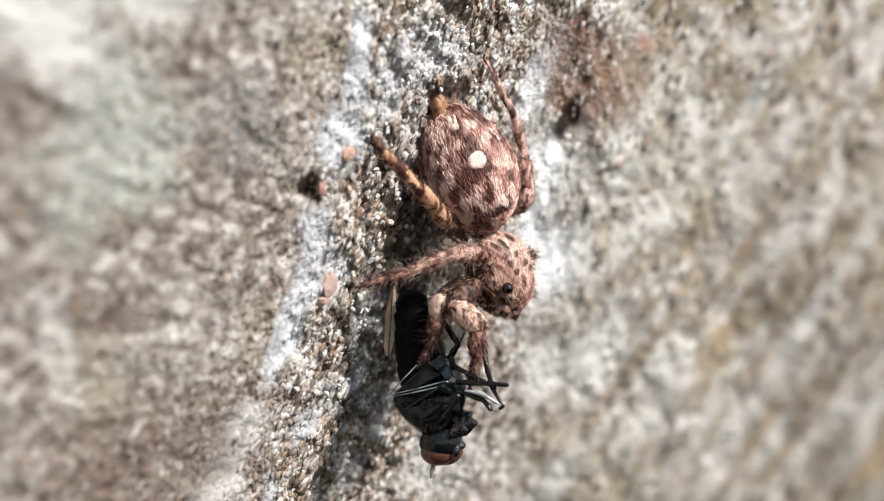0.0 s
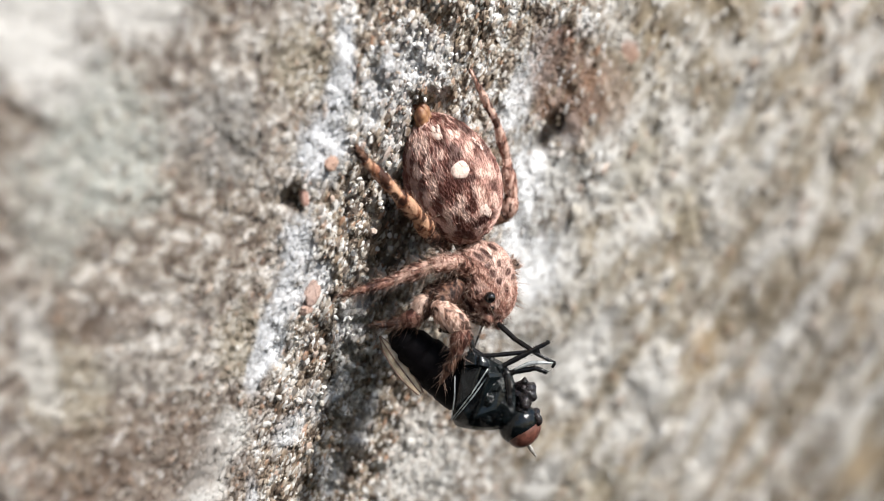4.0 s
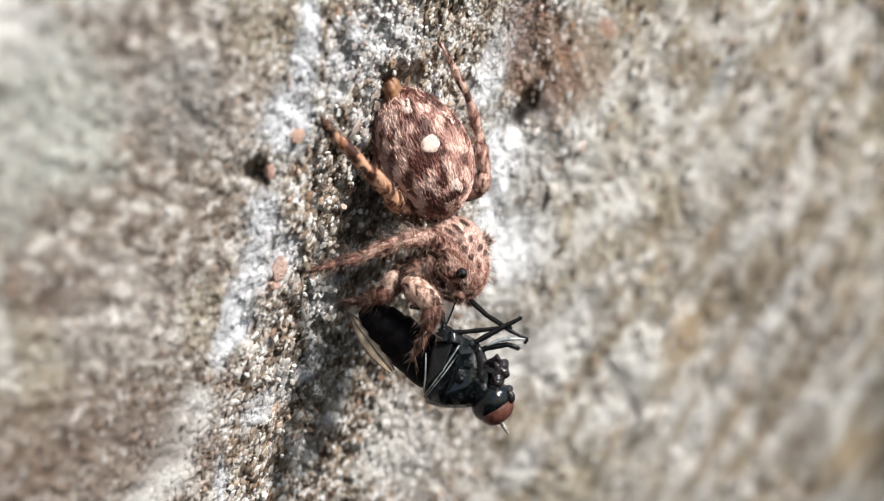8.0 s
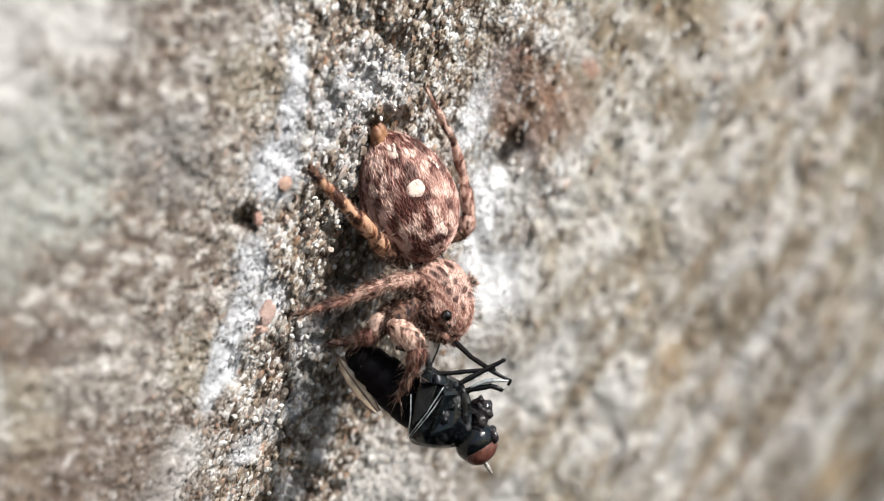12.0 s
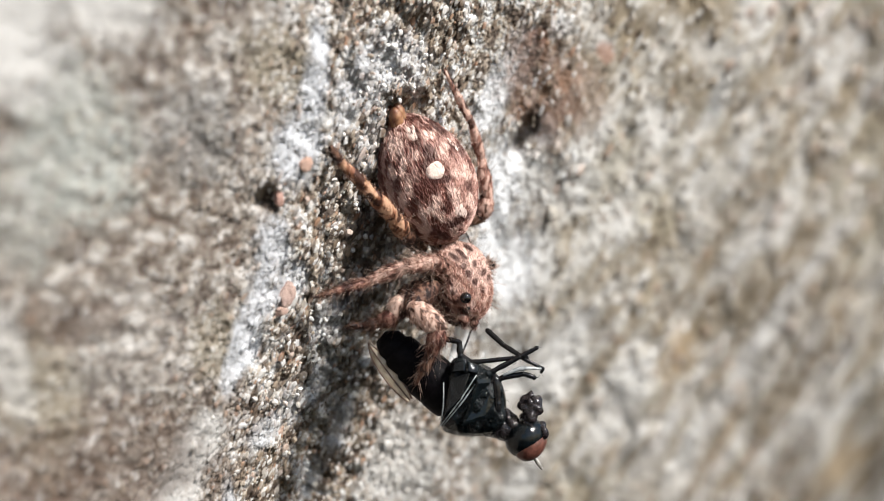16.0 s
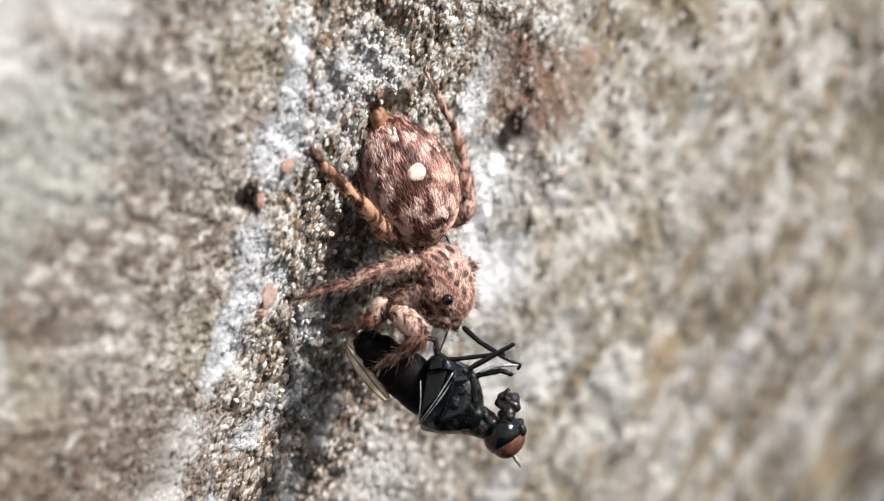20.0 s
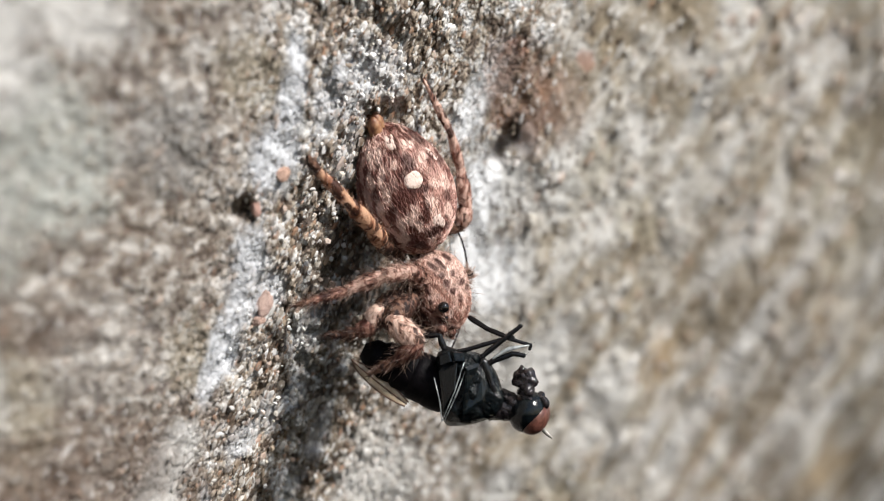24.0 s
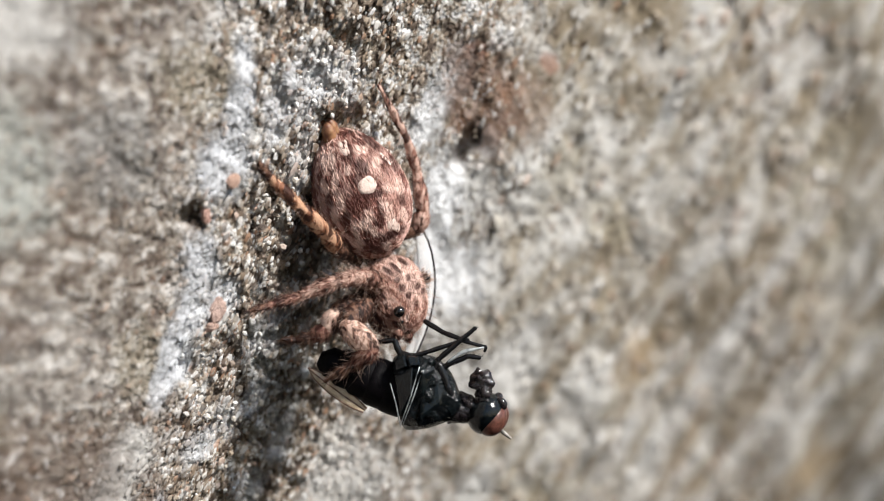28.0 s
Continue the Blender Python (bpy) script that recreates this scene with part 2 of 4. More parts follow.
def stone(name, grains):
    n = Nodes(name)
    sep = n.t.nodes.new("ShaderNodeSeparateXYZ")
    n.put(sep.inputs[0], n.mm)
    leaning = n.math("SUBTRACT", sep.outputs[0], n.math("MULTIPLY", sep.outputs[2], 0.2))
    ragged = n.math("ADD", leaning, n.math("MULTIPLY", n.math("SUBTRACT", n.noise(0.6, 4), 0.5), 2.0))
    # the gritty strip between the smooth near crust and the cloudy slope
    strip = n.math("MULTIPLY", n.ramp(n.math("DIVIDE", n.math("ADD", ragged, 10), 20), [(0.255, 0.0), (0.30, 1.0)]),
                   n.ramp(n.math("DIVIDE", ragged, 10), [(0.28, 1.0), (0.60, 0.0)]))
    lean = n.stretch((1.0, 0.001, 0.26), (0, 33, 0))
    big = n.noise(0.26, 4, 0.6, lean, 0.2)
    mid = n.noise(0.70, 5, 0.6, lean, 0.2)
    fine = n.noise(5.5, 5, 0.7)
    col = n.ramp(big, [(0.36, (0.22, 0.17, 0.115)), (0.46, (0.30, 0.255, 0.19)), (0.56, (0.39, 0.355, 0.295)), (0.66, (0.52, 0.495, 0.45))])
    col = n.mix(n.ramp(mid, [(0.49, 0.0), (0.62, 0.65)]), col, (0.56, 0.54, 0.505))
    col = n.mix(n.ramp(mid, [(0.34, 0.6), (0.45, 0.0)]), col, (0.27, 0.21, 0.14))
    bold = n.noise(1.3, 4, 0.6, lean, 0.2)
    col = n.mix(n.ramp(bold, [(0.50, 0.0), (0.58, 0.6)]), col, (0.57, 0.55, 0.515))
    col = n.mix(n.ramp(bold, [(0.40, 0.6), (0.48, 0.0)]), col, (0.29, 0.235, 0.16))
    dab = n.noise(0.42, 6, 0.62, n.stretch((1.0, 0.001, 0.28), (0, 34, 0)), 0.15)
    col = n.mix(n.ramp(dab, [(0.50, 0.0), (0.60, 0.75)]), col, (0.69, 0.68, 0.66))
    col = n.mix(n.ramp(dab, [(0.40, 0.75), (0.49, 0.0)]), col, (0.24, 0.192, 0.13))
    near = n.ramp(n.math("DIVIDE", n.math("ADD", ragged, 10), 20), [(0.27, 1.0), (0.33, 0.0)])
    clod = n.noise(2.9, 3.0, 0.6, n.stretch((1.25, 0.001, 0.85), (0, 15, 0)), 0.3)
    col = n.mix(n.math("MULTIPLY", near, 0.88), col, n.ramp(n.mix(0.25, clod, bold), [(0.41, (0.085, 0.06, 0.05)), (0.465, (0.205, 0.168, 0.142)), (0.53, (0.335, 0.298, 0.262)), (0.59, (0.56, 0.53, 0.50))]))
    # crust and grit of the strip
    crumb = n.noise(2.5, 4, 0.6, n.stretch((1.0, 0.001, 0.5), (0, 20, 0)), 0.6)
    # browner grit along the channel, darkened further to ease the cast shadow's edge
    groove_shade = n.ramp(n.math("DIVIDE", n.math("ADD", ragged, 10), 20), [(0.305, 0.0), (0.335, 0.02), (0.46, 0.02), (0.50, 0.0)])
    grit = n.ramp(n.math("SUBTRACT", crumb, groove_shade), [(0.37, (0.08, 0.055, 0.043)), (0.44, (0.22, 0.165, 0.125)), (0.49, (0.42, 0.365, 0.295)), (0.53, (0.62, 0.60, 0.57)), (0.58, (0.78, 0.775, 0.77))])
    col = n.mix(n.math("MULTIPLY", strip, 0.9), col, grit)
    wob = n.math("MULTIPLY", n.math("SUBTRACT", n.noise(1.6, 6, 0.75), 0.5), 2.4)
    veil = None
    for colour, places in STAINS_AND_SHADE:
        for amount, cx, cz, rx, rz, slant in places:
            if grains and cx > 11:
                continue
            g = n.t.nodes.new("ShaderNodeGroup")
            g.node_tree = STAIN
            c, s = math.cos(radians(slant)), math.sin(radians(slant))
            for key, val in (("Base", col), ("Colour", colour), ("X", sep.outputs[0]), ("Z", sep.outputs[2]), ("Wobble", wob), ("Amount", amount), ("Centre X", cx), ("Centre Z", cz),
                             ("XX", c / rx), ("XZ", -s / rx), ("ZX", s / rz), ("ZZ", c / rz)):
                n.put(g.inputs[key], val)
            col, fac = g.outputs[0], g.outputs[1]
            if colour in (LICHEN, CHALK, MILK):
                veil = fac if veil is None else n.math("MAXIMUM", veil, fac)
    if grains:
        r = n.island()
        tint = n.ramp(r, [(0.0, (0.045, 0.032, 0.024)), (0.27, (0.12, 0.085, 0.060)), (0.44, (0.29, 0.22, 0.155)), (0.58, (0.45, 0.385, 0.315)),
                          (0.72, (0.64, 0.615, 0.58)), (0.89, (0.80, 0.80, 0.80)), (0.93, (0.42, 0.26, 0.17)), (1.0, (0.34, 0.19, 0.12))])
        own = n.math("SUBTRACT", n.math("MULTIPLY_ADD", strip, 0.24, 0.56), n.math("MULTIPLY_ADD", near, 0.22, n.math("MULTIPLY", veil, 0.60)), clamp=True)
        col = n.mix(own, col, tint)
        n.bump(n.noise(14, 3), 0.25, 0.03)
        return n.set(Base_Color=col, Roughness=n.ramp(r, [(0.0, 0.65), (0.5, 0.58), (0.9, 0.42)]), Specular_IOR_Level=0.4)
    speck = n.ramp(n.cells(5.5, out="Color"), [(0.0, 0.35), (0.5, 0.9), (1.0, 1.2)])
    col = n.mix(n.math("MULTIPLY_ADD", strip, 0.25, 0.25), col, n.mix(1.0, col, speck, "MULTIPLY"))
    slope = n.math("SUBTRACT", 1.0, n.math("ADD", near, strip), clamp=True)
    height = n.math("MULTIPLY_ADD", clod, n.math("MULTIPLY_ADD", near, 1.3, n.math("MULTIPLY", strip, 2.0)), n.math("MULTIPLY", bold, n.math("MULTIPLY", slope, 1.5)))
    height = n.math("MULTIPLY_ADD", n.math("ADD", fine, n.cells(6.0)), n.math("MULTIPLY_ADD", strip, 0.7, 0.3), height)
    n.bump(n.math("MULTIPLY", height, n.math("MULTIPLY_ADD", veil, -0.6, 1.0)), 0.9, 0.16)
    return n.set(Base_Color=col, Roughness=0.82, Specular_IOR_Level=0.3)


STONE, GRAIN = stone("stone", False), stone("stone_grain", True)


def coat(name, dark, mid, light, scale=1.0, balance=0.5, rot=(0, 0, 0), rough=0.55, spots=0.0, thick=0.24, soft=1.0, marks=(), hub=(0, 0)):
    """Scaly hair coat: light and dark streaks along the body, with marks (colour, x, z, half sizes, lean) laid over
    them.
    """
    n = Nodes(name)
    streak = n.noise(5.2 * scale, 2.5, 0.55, n.stretch((1.0, 1.0, 0.42), rot), 0.5)
    hair = n.noise(24 * scale, 3, 0.7, n.stretch((1.0, 1.0, 0.22), rot))
    blotch = n.noise(1.5 * scale, 3, 0.5)
    f = n.math("ADD", n.math("MULTIPLY", streak, 0.9), n.math("MULTIPLY", hair, 0.1))
    f = n.math("ADD", f, n.math("MULTIPLY", n.math("SUBTRACT", blotch, 0.5), 0.3))
    f = n.math("ADD", f, n.math("MULTIPLY", n.math("SUBTRACT", n.island(), 0.5), 0.13))
    b = balance
    col = n.ramp(f, [(b - 0.065 * soft, dark), (b - 0.03 * soft, mid), (b + 0.015 * soft, mid), (b + 0.05 * soft, light)])
    if spots:
        near = n.cells(spots, n.stretch((1.0, 1.0, 0.55), rot))
        near = n.math("ADD", near, n.math("MULTIPLY", n.math("SUBTRACT", streak, 0.5), 0.5))
        col = n.mix(n.ramp(near, [(thick, 0.92), (thick + 0.06, 0.0)]), col, dark)
    if marks:
        sep = n.t.nodes.new("ShaderNodeSeparateXYZ")
        n.put(sep.inputs[0], n.mm)
        wob = n.math("MULTIPLY", n.math("SUBTRACT", n.noise(5.0, 4, 0.7, n.stretch((1.0, 1.0, 0.45), rot)), 0.5), 2.6)
        for colour, amount, u, v, ru, rv, slant in marks:
            g = n.t.nodes.new("ShaderNodeGroup")
            g.node_tree = STAIN
            c, s = math.cos(radians(slant)), math.sin(radians(slant))
            rx, rz = ru * 0.0175 * 0.92, rv * 0.0175 * 0.92
            for key, val in (("Base", col), ("Colour", colour), ("X", sep.outputs[0]), ("Z", sep.outputs[2]), ("Wobble", wob), ("Amount", amount),
                             ("Centre X", (u - hub[0]) * 0.0175), ("Centre Z", (hub[1] - v) * 0.0175), ("XX", c / rx), ("XZ", -s / rx), ("ZX", s / rz), ("ZZ", c / rz)):
                n.put(g.inputs[key], val)
            col = g.outputs[0]
    n.bump(hair, 0.6, 0.04)
    return n.set(Base_Color=col, Roughness=rough, Specular_IOR_Level=0.35)


# Marks of the coats, a few with light and shade painted in, in steps of the drawing grid round the abdomen's pale spot:
# colour, strength, place, half sizes, lean.
MAROON, ROSE, CREAM, SOOT = (0.13, 0.045, 0.035), (0.50, 0.29, 0.24), (0.76, 0.55, 0.475), (0.070, 0.022, 0.017)
ABDOMEN_MARKS = [
    # the maroon left edge and rose right flank also paint its shaded and sunlit sides
    (MAROON, 0.55, -38, 4, 20, 52, -14), (MAROON, 0.5, -14, 34, 20, 26, -10), (ROSE, 0.75, 46, 20, 20, 44, -16), (ROSE, 0.6, 10, -60, 26, 20, -40), (MAROON, 0.45, -92, 6, 12, 60, -14),
    (MAROON, 0.6, 20, 104, 34, 14, -15),
    (SOOT, 0.9, -11, -29, 12.2, 16.5, -30), (SOOT, 0.9, 8, 19, 25.7, 8, -8), (SOOT, 0.75, -18, -4, 6.8, 13.2, 0), (SOOT, 0.9, 2, -78, 6.8, 24.2, -52), (SOOT, 0.75, 46, -40, 6.8, 17.6, -20), (SOOT, 0.9, 48, 86, 18.9, 8, -25),
    (SOOT, 0.75, 12, 118, 12.2, 8.8, 0), (SOOT, 0.75, 24, 46, 6.8, 15.4, -10), (SOOT, 0.75, -2, 92, 6.8, 11, -10), (SOOT, 0.75, -34, -52, 6.8, 15.4, -20), (SOOT, 0.75, 60, 30, 6.5, 11, -10), (SOOT, 0.75, -36, 62, 6.8, 15.4, -14),
    (SOOT, 0.75, 20, 68, 6.5, 11, -8), (SOOT, 0.75, 30, 98, 8.1, 8.8, 0), (SOOT, 0.75, -64, -26, 6.5, 15.4, -12), (SOOT, 0.75, -70, 30, 6.8, 17.6, -12),
    (CREAM, 0.9, -57, -4, 6.5, 18.7, 6), (CREAM, 0.9, -64, -40, 6.8, 14.3, -8), (CREAM, 0.9, 2, 62, 6.5, 17.6, -6), (CREAM, 0.9, -8, 76, 8.1, 8, 0), (CREAM, 0.9, -22, 84, 6.5, 13.2, -10), (CREAM, 0.9, 34, 40, 9.5, 11, -10),
    (CREAM, 0.9, 40, 60, 8.1, 15.4, -10), (CREAM, 0.9, 56, 4, 8.1, 13.2, -10), (CREAM, 0.9, 36, 8, 8.1, 9.9, -20), (CREAM, 0.9, -46, 34, 6.5, 13.2, -16), (CREAM, 0.9, -76, 8, 6.5, 13.2, -10), (CREAM, 0.9, -58, 58, 6.5, 13.2, -14),
    (CREAM, 0.9, -18, 108, 10.8, 8, 0), (CREAM, 0.9, 34, 112, 8.1, 8, 0), (CREAM, 0.9, 12, 84, 6.5, 8.8, 0), (CREAM, 0.9, 16, -40, 9.5, 8.8, 0), (CREAM, 0.9, -80, -40, 6.5, 13.2, -10), (CREAM, 0.9, -34, -22, 6.5, 8.8, -10),
    (CREAM, 0.9, 62, 54, 6.5, 13.2, -5), (CREAM, 0.9, -10, -62, 10.8, 8, -30)]
CARAPACE_MARKS = [
    # broad maroon and cream marks also paint the shaded cheek and sunlit crown
    (MAROON, 0.5, -4, 206, 34, 26, -30), (CREAM, 0.55, 78, 180, 22, 40, -10), (CREAM, 0.5, 44, 150, 26, 16, 40),
    (SOOT, 0.9, 59, 186, 7, 7, 0), (SOOT, 0.9, 72, 200, 5, 7, 0), (SOOT, 0.9, 88, 184, 5, 8, 15), (SOOT, 0.85, 51, 172, 5, 6, 0), (SOOT, 0.9, 61, 139, 4, 11, -55), (SOOT, 0.9, 47, 150, 4, 12, -45),
    (SOOT, 0.8, 71, 168, 4, 7, 0), (SOOT, 0.85, 8, 193, 7, 6, 0), (SOOT, 0.85, 13, 212, 7, 6, -20), (SOOT, 0.8, 30, 221, 7, 5, -30), (SOOT, 0.8, -5, 212, 5, 8, -30), (SOOT, 0.8, 22, 200, 4, 8, -40),
    (SOOT, 0.8, 38, 239, 6, 5, 0), (SOOT, 0.8, 86, 216, 4, 7, 10), (SOOT, 0.8, 97, 192, 4, 6, 10), (SOOT, 0.85, 34, 156, 4, 12, -50), (SOOT, 0.8, 22, 170, 4, 12, -55), 
    (SOOT, 0.8, 4, 178, 4, 9, -60), (SOOT, 0.85, 52, 252, 8, 4, 30),
    (SOOT, 0.7, 94, 166, 3, 5, 0),
    (CREAM, 0.8, 58, 246, 4, 4, 0), (CREAM, 0.75, 68, 240, 5, 9, 10), (CREAM, 0.6, 47, 232, 4, 4, 0), (CREAM, 0.6, 28, 212, 4, 4, 0)]
ABDOMEN = coat("abdomen_coat", (0.13, 0.048, 0.037), (0.28, 0.12, 0.094), (0.68, 0.45, 0.385), 0.62, 0.492, (0, -20, 0), soft=1.0, marks=ABDOMEN_MARKS, hub=(30, 120))
CARAPACE = coat("carapace_coat", (0.22, 0.095, 0.070), (0.41, 0.22, 0.168), (0.66, 0.44, 0.365), 0.60, 0.462, (0, -40, 0), marks=CARAPACE_MARKS, hub=(30, 160))
CHEEK = coat("cheek_coat", (0.05, 0.016, 0.011), (0.14, 0.054, 0.038), (0.38, 0.21, 0.16), 0.75, 0.51, (0, -55, 0))
ROSY_LEG = coat("rosy_leg_coat", (0.06, 0.022, 0.015), (0.28, 0.135, 0.10), (0.60, 0.40, 0.325), 0.7, 0.485, spots=2.0, thick=0.22)
LEG = coat("leg_coat", (0.05, 0.017, 0.010), (0.27, 0.112, 0.060), (0.56, 0.33, 0.21), 0.85, 0.49, spots=2.0, thick=0.30)
PALE_LEG = coat("pale_leg_coat", (0.06, 0.026, 0.018), (0.42, 0.25, 0.19), (0.70, 0.50, 0.41), 0.70, 0.465, spots=2.0, thick=0.28)
# dark leg coats; on femurs, waist and shins they also carry painted-in shade
RED_LEG = coat("red_leg_coat", (0.045, 0.013, 0.009), (0.125, 0.045, 0.032), (0.29, 0.15, 0.11), 0.9, 0.50)
DARK_SHADE_LEG = coat("dark_shade_leg_coat", (0.025, 0.010, 0.007), (0.075, 0.032, 0.021), (0.19, 0.10, 0.066), 1.2, 0.52)


def plain(name, a, b, scale=8, rough=0.4, spec=0.5, bump=0.0, metal=0.0):
    n = Nodes(name)
    f = n.noise(scale, 4)
    if bump:
        n.bump(f, bump, 0.05)
    return n.set(Base_Color=n.ramp(f, [(0.35, a), (0.65, b)]), Roughness=rough, Specular_IOR_Level=spec, Metallic=metal)


SPOT = plain("pale_scale_patch", (0.66, 0.50, 0.43), (0.79, 0.64, 0.57), 14, 0.7, 0.3, 0.3)
SPINNERET = plain("spinneret_skin", (0.12, 0.03, 0.018), (0.40, 0.22, 0.11), 3, 0.5)
EYE = plain("spider_eye", (0.004, 0.003, 0.003), (0.008, 0.006, 0.006), 5, 0.11, 0.8)
PALE_HAIR = plain("pale_hair", (0.22, 0.13, 0.095), (0.52, 0.38, 0.31), 6, 0.4)
DARK_HAIR = plain("dark_hair", (0.06, 0.03, 0.02), (0.22, 0.13, 0.09), 6, 0.45)


def cuticle():
    """Hard black shell in angular plates."""
    n = Nodes("fly_cuticle")
    f = n.noise(5, 4)
    n.bump(n.math("ADD", n.cells(1.9, n.stretch((1.0, 1.0, 0.6), (0, 35, 0))), n.math("MULTIPLY", f, 0.35)), 1.0, 0.26)
    return n.set(Base_Color=n.ramp(f, [(0.35, (0.003, 0.004, 0.005)), (0.65, (0.007, 0.010, 0.011))]), Roughness=0.18, Specular_IOR_Level=0.28)


FLY_BLACK = cuticle()
FLY_PLATE = plain("fly_plate", (0.003, 0.004, 0.005), (0.006, 0.009, 0.010), 2.5, 0.13, 0.45, 1.0)
FLY_BELLY = plain("fly_abdomen", (0.002, 0.002, 0.0025), (0.005, 0.004, 0.005), 6, 0.55, 0.06, 0.4)
FLY_LEG = plain("fly_leg", (0.004, 0.004, 0.005), (0.011, 0.011, 0.012), 9, 0.22, 0.4)
FLY_EYE = plain("fly_eye", (0.075, 0.028, 0.020), (0.15, 0.06, 0.045), 9, 0.28, 0.5, 0.2)
FLY_MOUTH = plain("fly_mouthparts", (0.006, 0.005, 0.006), (0.035, 0.028, 0.030), 7, 0.16, 0.6, 1.0)
# grey-white colour that stands for highlights on the black shell
GLINT_GREY = plain("fly_glint", (0.10, 0.115, 0.12), (0.50, 0.53, 0.54), 4, 0.25, 0.7)
BRISTLE = plain("fly_bristle", (0.10, 0.09, 0.08), (0.40, 0.37, 0.33), 5, 0.3)


def wing_material(name, thin, thick, alpha):
    n = Nodes(name)
    n.bump(n.noise(3.0, 4), 0.5, 0.08)
    n.set(Base_Color=n.ramp(n.noise(1.6, 4), [(0.4, thick), (0.65, thin)]), Roughness=0.2, Specular_IOR_Level=0.7)
    return n.set(Transmission_Weight=0.25, Alpha=alpha, IOR=1.2)


WING = wing_material("wing_membrane", (0.80, 0.71, 0.56), (0.55, 0.45, 0.32), 0.75)
# whitened and more opaque, so the membrane's glare sits in its colour
CLEAR_WING = wing_material("clear_wing_membrane", (0.88, 0.88, 0.88), (0.74, 0.74, 0.74), 0.6)


# ---- mesh helpers, all in millimetres ----
ORIGIN = {}


def mesh(name, verts, faces, material, parent=None, label="", origin=None, smooth=True):
    """One mesh object, from places in the world in mm, under a thing or part, turning about its origin."""
    at0 = np.array(origin if origin is not None else (ORIGIN[parent] if parent else (0, 0, 0)), float)
    me = bpy.data.meshes.new(name)
    me.from_pydata(((np.asarray(verts, float) - at0) * MM).tolist(), [], faces if isinstance(faces, list) else faces.tolist())
    me.materials.append(material)
    if smooth:
        me.polygons.foreach_set("use_smooth", np.ones(len(me.polygons), bool))
    ob = new(name, me)
    ob.parent = parent
    ob.location = (at0 - np.array(ORIGIN[parent] if parent else (0, 0, 0))) * MM
    ORIGIN[ob] = at0
    if label:
        tagged(ob, label)
    return ob


def thing(name, origin, label, category):
    ob = new(name)
    ob.empty_display_size = 0.001
    ob.location = Vector(origin) * MM
    ORIGIN[ob] = np.array(origin, float)
    return tagged(ob, label, category)


def lattice(n, seed):
    return np.random.RandomState(seed).rand(n, n)


TABLE = lattice(256, 5)


def value(x, z, k=0):
    """Smooth value noise, 0 to 1."""
    x, z = np.asarray(x, float) + 37.3 * k, np.asarray(z, float) - 21.7 * k
    i, j = np.floor(x).astype(int), np.floor(z).astype(int)
    a, b = x - i, z - j
    a, b = a * a * (3 - 2 * a), b * b * (3 - 2 * b)
    q = lambda m, n: TABLE[m % 256, n % 256]
    return (q(i, j) * (1 - a) + q(i + 1, j) * a) * (1 - b) + (q(i, j + 1) * (1 - a) + q(i + 1, j + 1) * a) * b


def fbm(x, z, octaves=4, k=0):
    out, amp, tot = 0, 1, 0
    for o in range(octaves):
        out, tot = out + amp * value(x * 2 ** o, z * 2 ** o, k + o), tot + amp
        amp *= 0.55
    return out / tot - 0.5


# Pits in the stone: x, z, half sizes, lean in degrees, depth in mm.
PITS = [(-4.62, -1.12, 0.26, 0.34, 0, 0.9), (3.3, 1.55, 0.26, 0.7, 16, 0.9), (4.7, 4.5, 0.45, 0.9, 16, 0.4), (13.2, 4.4, 0.7, 1.2, 16, 0.2),
        (27.2, -9.4, 0.9, 1.8, 16, 0.2), (17.9, -13.4, 0.7, 1.6, 20, 0.15), (-3.9, -6.4, 0.2, 0.5, 10, 0.4), (-5.2, -5.6, 0.2, 0.4, 10, 0.4)]
NORMAL = np.array((0.820, -0.466, -0.336))


def depth(x, z):
    """The stone's mean face: it falls away to the right and below."""
    xc = np.clip(x, -30, 45)
    zc = np.clip(z, -40, 30)
    return 3.72 + 1.76 * x - 0.72 * z - np.where(xc < 0, 0.028, 0.0102) * xc * xc + 0.0053 * zc * zc


def relief(x, z):
    c, s = math.cos(radians(16)), math.sin(radians(16))
    a, b = x * c + z * s, z * c - x * s
    h = 1.5 * fbm(a * 0.22, b * 0.10, 4, 1) * np.clip(1.3 + x / 7, 0.2, 1) + 0.42 * fbm(a * 0.8, b * 0.5, 4, 5) * np.clip(1.2 - x / 12, 0.3, 1) * np.clip(1.5 + x / 8, 0.35, 1) + 0.18 * fbm(a * 3.2, b * 2.0, 3, 9) + 0.85 * np.exp(-((x + 2.3 - 0.2 * (z + 3)) / 1.9) ** 2) * fbm(a * 2.6, b * 1.7, 3, 21) + 0.22 * fbm(a * 1.7, b * 1.0, 3, 13) * np.clip(x / 8, 0, 1)
    for px, pz, rx, rz, lean, d in PITS:
        c, s = math.cos(radians(lean)), math.sin(radians(lean))
        a, b = (x - px) * c - (z - pz) * s, (x - px) * s + (z - pz) * c
        h = h - d * np.exp(-(a / rx) ** 2 - (b / rz) ** 2)
    # a worn channel in which the spider sits
    mid = -1.55 + 0.22 * np.clip(z, -14, 4)
    h = h - 0.70 * np.exp(-((x - mid) / 1.15) ** 2) / (1 + np.exp((z - 2.4) * 2.2)) / (1 + np.exp((-15 - z) * 1.5))
    return h


def on_stone(x, z, up=0.0):
    x, z = np.asarray(x, float), np.asarray(z, float)
    p = np.stack([x, depth(x, z), z], -1)
    return p + NORMAL * (relief(x, z) + up)[..., None]


def spaced(*spans):
    out = []
    for lo, hi, step in spans:
        out.append(np.arange(lo, hi, step))
    return np.concatenate(out)


